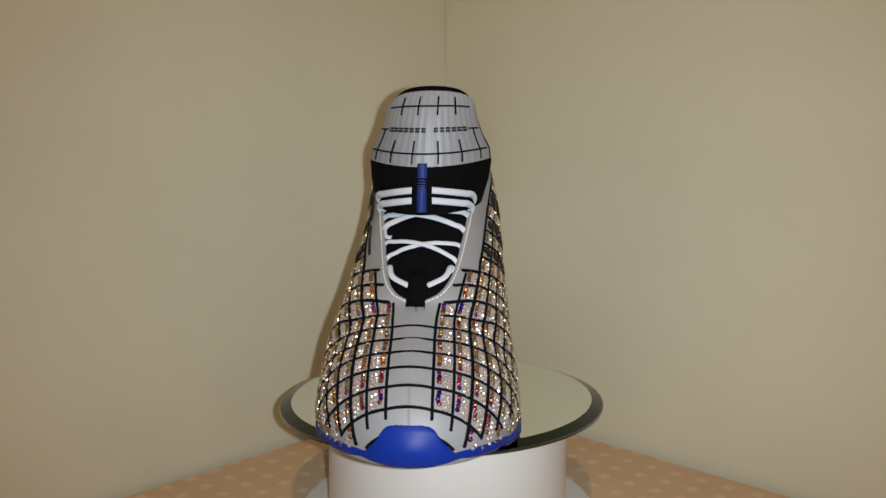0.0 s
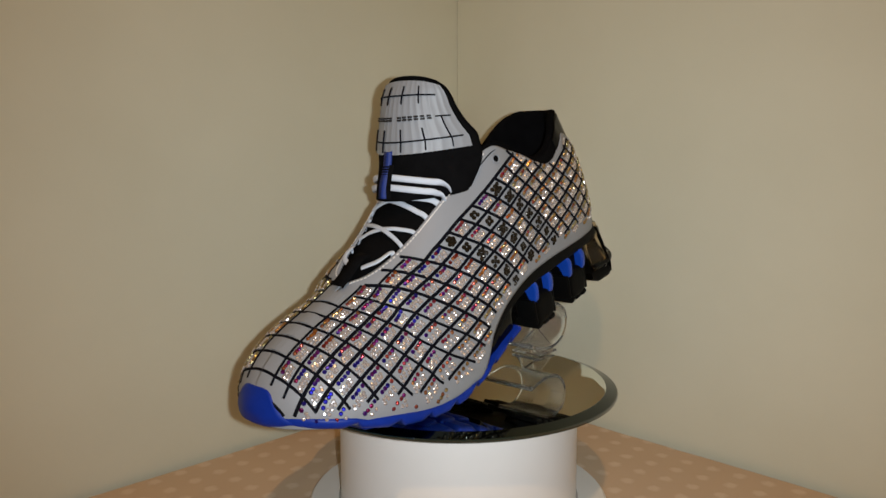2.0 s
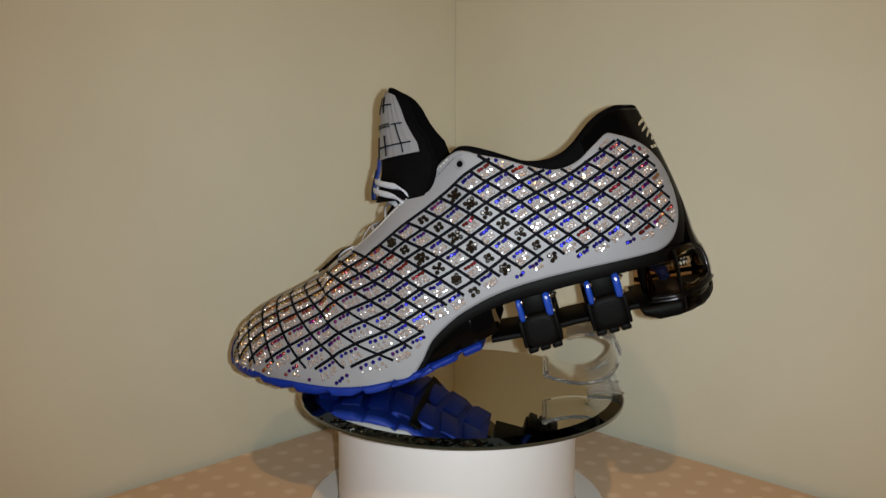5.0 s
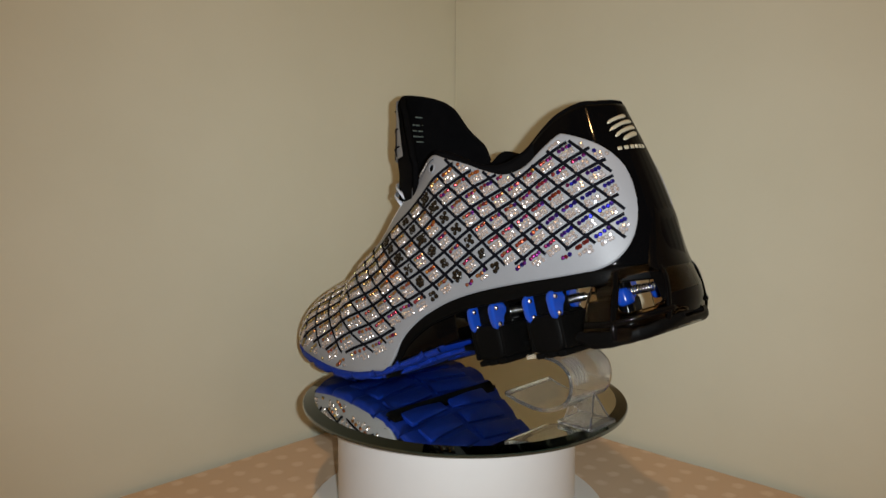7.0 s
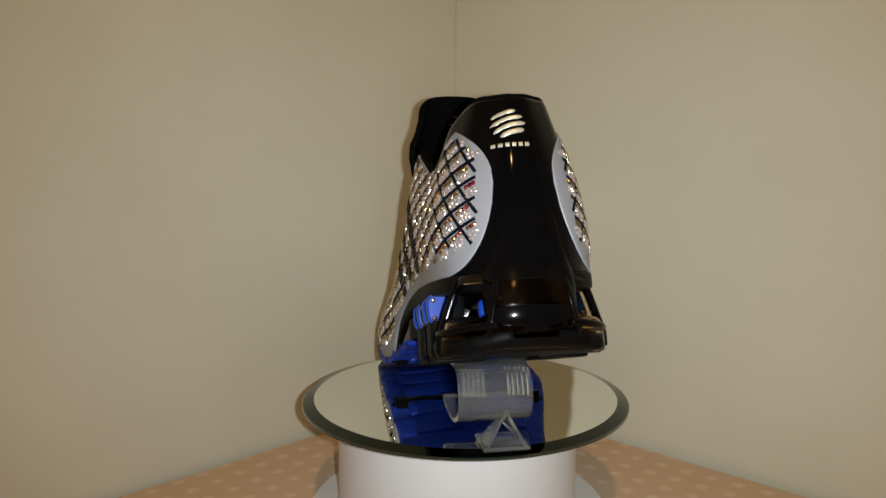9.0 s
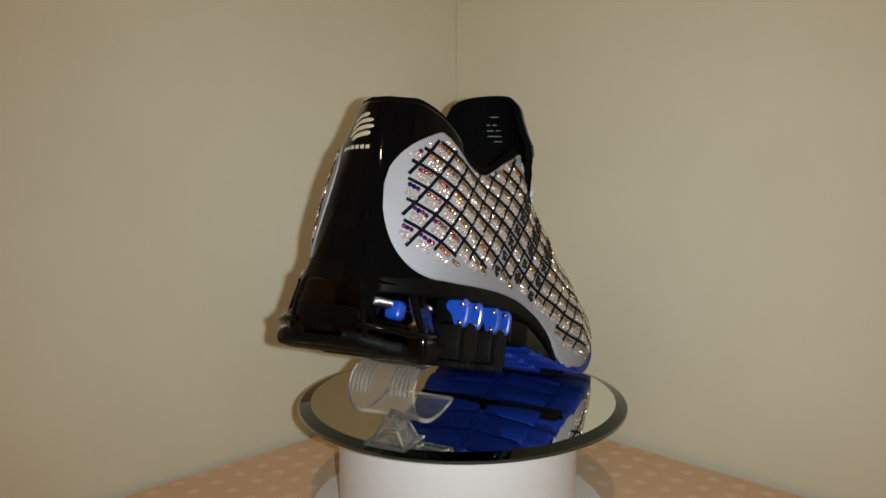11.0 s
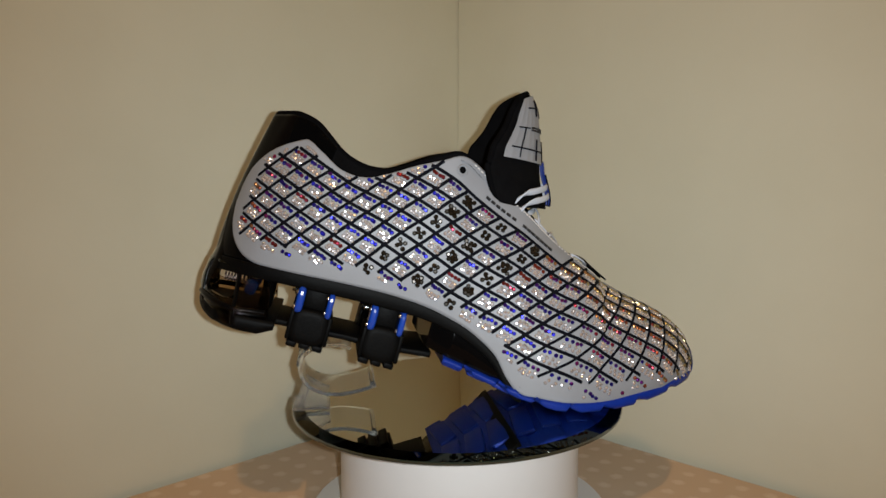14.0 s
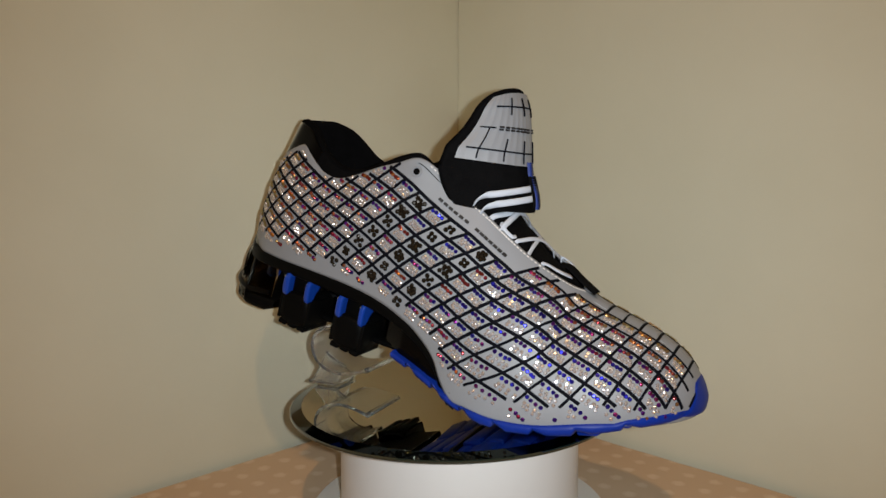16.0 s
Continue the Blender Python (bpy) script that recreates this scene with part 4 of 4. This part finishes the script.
def build_sole():
    # blue outsole with a scalloped lower rim, thicker as a bumper at the tip
    xs = np.concatenate([np.linspace(-18, 132, 120), 132 + 16.0 * np.sin(np.linspace(0, math.pi / 2, 26))[1:]])
    v = []
    for x in xs:
        w = half_width(min(x, 146.4)) + 2.5
        if x > 145.8:
            w = max(1.0, 12 * (148.1 - x) / 2.3)
        g = ground(x)
        wave = 3.4 * max(0, 1 - ((x + 6) % 20.5) / 20.5 * 2.6) * (x < 136)
        side_top = max(bite(min(x, 146)) + 1.0, g + 3.0) if x > 24 else g + 4.2
        side_top = min(max(side_top, g + float(np.interp(x, [100, 118, 148], [3, 6.5, 6]))), g + 9.5)
        w += float(np.interp(x, [100, 118, 140, 145.8], [0, 0.3, 0.3, 0]))
        half = [(w * 0.97, side_top), (w + 0.4, side_top - 1.0), (w + 0.6, g + 2.4 + wave), (w - 0.6, g + 0.6 + wave), (w - 2.5, g + 0.2 + 0.8 * wave), (w * 0.55, g)]
        ring = [(x, -y, z) for y, z in half] + [(x, y, z) for y, z in reversed(half)]
        v.append(ring)
    n = len(xs)
    v = np.array(v).reshape(-1, 3)
    outsole = to_object("outsole", flip(v, 1), grid_faces(n, 12, closed=True) + [tuple(range(12)), tuple((n - 1) * 12 + k for k in range(12))[::-1]], BLUE, shoe, "blue rubber forefoot outsole")
    # toe bumper: a shield that climbs the tip
    v = []
    front = SKIN["p"][:220]
    for r in range(13):
        u = r / 12
        for c in np.linspace(-1, 1, 25):
            y, z = (27 - 15.0 * u ** 0.7) * c, 17.5 + 17.5 * u * (1 - 0.2 * abs(c) ** 4)
            k = int(np.argmin((np.abs(front[..., 1]) - abs(y)) ** 2 + (front[..., 2] - max(z, 18.5 - 0.006 * y * y)) ** 2))
            i, j = divmod(k, NQ)
            out = 3.0 if 0 < r < 12 and abs(c) < 0.99 else 1.0
            p = front[i, j] * (1, 0, 1) + (0, y, 0) + SKIN["n"][i, j] * (out, 0, out * 0.4)
            v.append((p[0], p[1], p[2] if r else 16.5))
    to_object("toe_bumper", flip(np.array(v), 1), grid_faces(13, 25), BLUE, shoe, "smooth blue rubber toe bumper")
    # lugs underneath, parted by grooves
    for k in range(9):
        x = -8 + 15.5 * k
        w = half_width(x) - (16.0 if 82 < x < 108 else 8.0)
        foot = (-36.2 + x * 0.2756) / 0.9613 if 82 < x < 108 else ground(x) - 2.4
        deep = ground(x) + 1.5 - foot
        for s in (-1, 1):
            wide = w - 2.5
            bm = block((12.4e-3, wide * 1e-3, (deep - (0.5 if k % 3 else 0)) / 1000), (x / 1000, (MID + s * (2.2 + wide / 2)) / 1000, (foot + deep / 2 + 0.2) / 1000), (0, -math.degrees(math.atan2(ground(x + 5) - ground(x - 5), 10)), s * 7), 0.0016)
            part("lug", bm, BLUE, outsole)
    # midsole plate under the heel and arch
    plate = to_object("midsole_plate", *slab(-152, 30, lambda x: bite(x) + 0.6, lambda x: bite(x) - np.interp(x, [-150, -110, -60, -20, 30], [7.0, 7.5, 8.5, 7.0, 5]), lambda x: max(4, half_width(x) + np.interp(x, [-150, -120, 0, 30], [3, 1.8, 0.8, -0.5]))), RUBBER, shoe, "dark rubber plate under the upper")
    # glossy wedge under the arch
    to_object("arch_wedge", *slab(-28, 27, lambda x: bite(x) - 3.5, lambda x: max(ground(x) + 3.4, -8.0 + 0 * x), lambda x: half_width(x) - 1.2 - max(0, 4 - (x + 28) * .3)), GLOSSY, shoe, "glossy black plastic arch piece")
    # the bottom rail: a narrow plate low between the pods, from the heel cage to the arch
    rail_w = lambda x: float(np.interp(x, [-122, -70, -25], [22, 23, 27]))
    rail_t = lambda x: float(np.interp(x, [-122, -108, -93, -72, -53, -34, -24], [-9.5, -8.6, -9, -8.4, -8.6, -7.0, -6.0]))
    to_object("bottom_rail", *slab(-122, -22, rail_t, lambda x: rail_t(x) - 3.6, rail_w, 60, 1.0), RUBBER, shoe)
    # two pods a side: a ribbed rubber barrel with a tread block, a neck up to the plate, blue levers, and springs
    for x in (-93.5, -52.8):
        for s in (-1, 1):
            bow = []
            for a in np.linspace(0, 2 * math.pi, 36, endpoint=False):
                cx, cz = math.cos(a), math.sin(a)
                bow.append((11.0 * math.copysign(abs(cx) ** .6, cx), 10.4 * math.copysign(abs(cz) ** .62, cz)))
            rings = []
            for y, k in ((12, 0.92), (14, 1.0), (24, 1.0), (25, 0.95), (27, 0.95), (28, 1.0), (36.5, 1.0), (38.6, 0.96), (39.8, 0.84), (40.0, 0.60), (40.1, 0.30)):
                rings += [(x + bx * k, s * y, -6.2 + bz * k) for bx, bz in bow]
            f = grid_faces(11, 36, closed=True) + [tuple(10 * 36 + k for k in range(36)), tuple(range(36))]
            pod = to_object("pod", flip(np.array(rings), 1), f, RUBBER, shoe, "black rubber cushioning pod")
            part("neck", block((13e-3, 14e-3, 14e-3), (x / 1000, (MID + s * 29) / 1000, 9e-3), (0, 0, 0), 0.0016), RUBBER, pod)
            for d in (-10.4, 10.4):
                part("flange", block((2.4e-3, 25e-3, 17e-3), ((x + d) / 1000, (MID + s * 27) / 1000, -6.5e-3), (0, 0, 0), 0.001), RUBBER, pod)
            for d in (-7.2, 0, 7.2):
                part("tread", block((5.8e-3, 26e-3, 3.4e-3), ((x + d) / 1000, (MID + s * 26) / 1000, -17.0e-3), (0, 4, 0), 0.0009), RUBBER, pod)
            for d, fat in ((-8.2, 2.1), (8.2, 1.7)):
                # a rounded three-cornered plate standing across the shoe
                ring = smooth_path([(29, 11.5), (31.5, 14.6), (37.5, 15.4), (41.3, 13.2), (41.8, 7.6), (40.8, 2.2), (37.5, 0.2), (34.5, 2.0), (32.5, 6.6), (29.6, 9.2)], 30)
                mid = ring.mean(axis=0)
                rows = [(x + d + o, s * (mid[0] + (y - mid[0]) * k), mid[1] + (z - mid[1]) * k) for o, k in ((-fat, 0.80), (-fat * 0.75, 0.95), (-fat * 0.3, 1.0), (fat * 0.3, 1.0), (fat * 0.75, 0.95), (fat, 0.80)) for y, z in ring]
                lever = to_object("lever", flip(np.array(rows), 1), grid_faces(6, 30, closed=True) + [tuple(range(30)), tuple(150 + k for k in range(30))], BLUE_PLASTIC, pod, "blue plastic lever", smooth=False)
                for y, z in ((38.6, 12.0), (38.0, 3.2)):
                    bm = bmesh.new()
                    bmesh.ops.create_uvsphere(bm, u_segments=12, v_segments=8, radius=0.0014, matrix=pose((x + d - fat) / 1000, (MID + s * y) / 1000, z / 1000))
                    part("screw", bm, STEEL, lever)
            # coil and its pin behind the rear lever
            pts = [(x - 12.5 + 12.5 * k / 70, s * 15.5 + 1.9 * math.cos(k * .75), 8.6 + 1.9 * math.sin(k * .75)) for k in range(70)]
            cv, cf = tube(pts, 0.55, 5, 210)
            to_object("spring", flip(cv, 1), cf, STEEL, pod, "small bright steel coil spring")
            v, f = tube([(x - 14, s * 15.5, 8.6), (x, s * 15.5, 8.6), (x + 7, s * 15.5, 8.6)], 0.9, 8, 10)
            to_object("pin", flip(v, 1), f, STEEL, pod, "thin steel pin")
    # heel cage: a smoked wall round the back that runs forward along the flanks, with a window in each flank
    shift = 2.5
    n_a, n_h = 200, 44
    outer = []
    for a in np.linspace(-1, 1, n_a):
        bend, ahead = min(abs(a) / 0.70, 1) * math.pi / 2, max(0, (abs(a) - 0.70) / 0.30)
        for h in np.linspace(0, 1, n_h):
            z = 18.5 - 35.5 * h
            rx = np.interp(h, [0, .15, .45, .75, .92, 1], [19, 24, 27.5, 27.0, 25.0, 22])
            ry = np.interp(h, [0, .15, .45, .75, .92, 1], [29, 31, 35, 38.5, 39.0, 37.5])
            cx = np.interp(h, [0, .5, 1], [-135.0, -132, -131])
            front = np.interp(h, [0, 0.4, 1], [-124, -118.5, -115]) - cx
            x = cx - rx * math.cos(bend) + front * ahead
            outer.append((x, shift + math.copysign(ry * math.sin(bend) - 2.0 * ahead, a), z + 3.0 * h * np.interp(x, [-158, -140], [1, 0]) + 2.0 * h * ahead))
    o = np.array(outer).reshape(n_a, n_h, 3)
    inner = o.copy()
    d = o - np.array([-125, shift, 0])
    d[..., 2] = 0
    inner -= d / (np.linalg.norm(d, axis=2)[..., None] + 1e-6) * 3.0
    v = np.vstack([o.reshape(-1, 3), inner.reshape(-1, 3)])
    base = n_a * n_h

    def solid(i, j):
        a = abs(-1 + 2 * (i + .5) / (n_a - 1))
        h = (j + .5) / (n_h - 1)
        return 0 <= i < n_a - 1 and 0 <= j < n_h - 1 and not (((a - 0.43) / 0.19) ** 4 + ((h - 0.36) / 0.24) ** 4 < 1)

    f = []
    for i in range(n_a - 1):
        for j in range(n_h - 1):
            if not solid(i, j):
                continue
            k = i * n_h + j
            q = (k, k + 1, k + n_h + 1, k + n_h)
            f += [q, tuple(base + m for m in reversed(q))]
            for (di, dj), (m1, m2) in (((-1, 0), (0, 1)), ((1, 0), (2, 3)), ((0, -1), (3, 0)), ((0, 1), (1, 2))):
                if not solid(i + di, j + dj):
                    f.append((q[m1], base + q[m1], base + q[m2], q[m2]))
    heel = to_object("heel_bowl", flip(v, 1), f, SMOKE, shoe, "smoked brown plastic heel cage with side windows", weld=0.00001)
    tv, tf = slab(-157.5, -112, lambda x: np.interp(x, [-157.5, -145, -112], [-7.5, -9.0, -8.0]), lambda x: np.interp(x, [-157.5, -154, -147, -130, -120, -112], [-10.5, -13.8, -16.2, -17.6, -17.4, -13.5]),
                  lambda x: np.interp(x, [-157.5, -155.5, -151.5, -145, -133, -112], [10, 18, 26, 33.8, 39.4, 38.0]), 80, 2.6)
    to_object("heel_tread", tv + np.array((0, shift / 1000, 0)), tf, RUBBER, heel, "black rubber heel tread")
    # frame round each window, and ribs in the flanks
    for s in (-1, 1):
        for a0, wide in ((0.235, 1.5), (0.635, 1.8)):
            i = int(round((1 + s * a0) / 2 * (n_a - 1)))
            v, f = tube([o[i, k] for k in (1, 8, 16, 24, 32, 40)], wide, 10, 30, 0.6, (-1, s * 0.6, 0))
            to_object("rib", flip(v, 1), f, GLOSSY, heel)
        v, f = tube([o[int(round((1 + s * a) / 2 * (n_a - 1))), 30] for a in np.linspace(0.2, 0.97, 9)], 1.7, 10, 50, 1.0)
        to_object("sill", flip(v, 1), f, GLOSSY, heel)
    # strut from the heel seat down to the cage
    v, f = tube([(-122, shift, 14), (-121, shift, 0), (-122, shift, -14)], 4, 14, 20, 1.0, (0, 1, 0))
    to_object("strut", flip(v, 1), f, GLOSSY, heel)
    # spine of the counter: a raised glossy ridge down the heel
    v = []
    for k, (x, z, w) in enumerate(smooth_path([(-154.2, 46, 10.5), (-155.0, 40, 12.5), (-155.4, 30, 15.5), (-156.2, 22, 18.5), (-158.0, 14, 21), (-160.0, 6, 20.5), (-160.2, -2, 20), (-158.4, -8, 19.5)], 24)):
        for c in np.linspace(-1, 1, 21):
            v.append((x + 0.6 + 25 * (1 - math.sqrt(1 - min(0.97, (w * c / 33) ** 2))) + (1.6 if abs(c) > 0.99 else 0), w * c + shift * float(np.interp(z, [10, 40], [1, 0])), z))
    to_object("heel_spine", flip(np.array(v), 1), grid_faces(24, 21), GLOSSY, heel, "glossy black fairing below the counter")
    # adjuster seen through the windows: a coil and a blue knob on either side
    for s in (-1, 1):
        pts = [(-146 + 14 * k / 70, s * 15 + 2.0 * math.cos(k * .75), 7.0 + 2.0 * math.sin(k * .75)) for k in range(70)]
        cv, cf = tube(pts, 0.5, 5, 210)
        to_object("spring", flip(cv, 1), cf, STEEL, heel, "small bright steel coil spring")
        bm = block((7e-3, 9e-3, 9e-3), (-0.130, (MID + s * 17) / 1000, 0.0045), (0, 12, 0), 0.0024, 3)
        part("knob", bm, BLUE_PLASTIC, heel, "blue plastic knob")


build_sole()


def build_heel_mark():
    """The foil mark on the counter: a round of slanting bars over a short row of blocks."""
    t = SKIN["table"]

    def back(y, z):
        rows = slice(int(np.argmin(np.abs(t[:, 0] + 140))), NS)
        sub = SKIN["p"][rows]
        k = int(np.argmin((np.abs(sub[..., 1]) - abs(y)) ** 2 + (sub[..., 2] - z) ** 2))
        i, j = divmod(k, NQ)
        p, n = sub[i, j], SKIN["n"][rows][i, j]
        s = 1 if y < 0 else -1
        return np.array((p[0] - 0.95, y, z))

    pieces = []
    r, zc, yc, tilt = 7.6, 88.6, 5.5, radians(16)
    for o, thick in ((5.3, 1.15), (1.9, 1.15), (-1.6, 1.2), (-5.2, 1.35)):
        half = math.sqrt(r * r - o * o)
        pts = []
        for u in np.linspace(-half, half, 12):
            w = o + 1.3 * (1 - (u / r) ** 2) - 0.9
            pts.append(back(yc - u * math.cos(tilt) + w * math.sin(tilt), zc + u * math.sin(tilt) + w * math.cos(tilt)))
        pieces.append(tube(pts, thick, 6, 30, 0.3, (-1, 0, 0.15), [(0, .4), (.12, 1), (.88, 1), (1, .4)]))
    for y in np.linspace(-7.4, 7.4, 6):
        pts = [back(y + yc - 0.95, zc - 11), back(y + yc, zc - 11), back(y + yc + 0.95, zc - 11)]
        pieces.append(tube(pts, 1.1, 6, 8, 0.3, (-1, 0, 0.1)))
    v, f = joined([(flip(a, 1), b) for a, b in pieces])
    to_object("foil_mark", v, f, GOLD, counter, "pale gold foil mark of bars on the heel")


build_heel_mark()


# ---- the clear acrylic prop under the heel ----
def build_prop():
    prop = tagged(new("shoe_prop"), "clear acrylic shoe prop standing on the mirror", "shoe stand")
    line = smooth_path([(-66, -18.2), (-76, -18.6), (-86, -22.5), (-92, -30), (-91, -39), (-85, -45.5), (-76, -47.8), (-66, -46.4), (-56, -42), (-47, -36.4)], 60)
    tan = np.gradient(line, axis=0)
    tan /= np.linalg.norm(tan, axis=1)[:, None]
    nrm = np.stack([-tan[:, 1], tan[:, 0]], 1)
    mid_y = -2.5
    v = []
    for k, (p, m) in enumerate(zip(line, nrm)):
        w = np.interp(k, [0, 8, 30, 45, 59], [18.5, 19, 19, 19.5, 20.5])
        for y, o in ((-w, -1.1), (w, -1.1), (w, 1.1), (-w, 1.1)):
            v.append((p[0] + m[0] * o, mid_y + y, p[1] + m[1] * o))
    f = grid_faces(60, 4, closed=True) + [(0, 1, 2, 3), tuple(59 * 4 + k for k in range(4))]
    to_object("cradle", np.array(v) / 1000, f, ACRYLIC, prop, "bent clear acrylic cradle", smooth=False, weld=0.00001)
    # two sets of five grip ridges that run down the cradle's back
    for s in (-11.5, 11.5):
        for k in range(5):
            y = mid_y + s + (k - 2) * 2.5
            path = [(line[i][0] - nrm[i][0] * 1.5, y, line[i][1] - nrm[i][1] * 1.5) for i in range(14, 25, 2)]
            v, fc = tube(path, 0.75, 8, 18, 1.0, (0, 1, 0))
            to_object("grip_ridge", np.array(v) / 1000, fc, ACRYLIC, prop, weld=0.00001)
    # rolled end of the lip, and a pair of leaning struts on a small foot
    v, fc = tube([(-47.5, mid_y - 20, -36.6), (-47.5, mid_y, -36.6), (-47.5, mid_y + 20, -36.6)], 1.7, 10, 8, 1.0, (1, 0, 0))
    to_object("lip", np.array(v) / 1000, fc, ACRYLIC, prop, weld=0.00001)
    floor = lambda x: (-36.2 + x * 0.2756) / 0.9613
    for y0, y1 in ((-9.0, 3.5), (-7.0, -17.5)):
        v = []
        for x in np.linspace(-88, -71, 6):
            top = float(np.interp(x, [-88, -71], [-42.8, -47.4]))
            for y, z in ((y0 - 0.9, top), (y0 + 0.9, top), (y1 + 0.9, floor(x)), (y1 - 0.9, floor(x))):
                v.append((x, y, z))
        to_object("strut", np.array(v) / 1000, grid_faces(6, 4, closed=True) + [(0, 1, 2, 3), tuple(20 + k for k in range(4))], ACRYLIC, prop, smooth=False, weld=0.00001)
    v = []
    for x in np.linspace(-90, -69, 8):
        for y, h in ((-19, 0.0), (5, 0.0), (5, 1.8), (-19, 1.8)):
            v.append((x, y, floor(x) + h + 0.02))
    to_object("foot_plate", np.array(v) / 1000, grid_faces(8, 4, closed=True) + [(0, 1, 2, 3), tuple(28 + k for k in range(4))], ACRYLIC, prop, smooth=False, weld=0.00001)
    return prop


shoe_prop = build_prop()


def motions():
    turns = [(t, LEAN @ pose(0, 0, 0, 0, 0, a)) for t, a in SPIN]
    walk(round_mirror, [(t, m @ MIRROR_AT) for t, m in turns])
    walk(shoe, [(t, m @ SHOE_AT) for t, m in turns])
    walk(shoe_prop, [(t, m @ SHOE_AT) for t, m in turns])


motions()
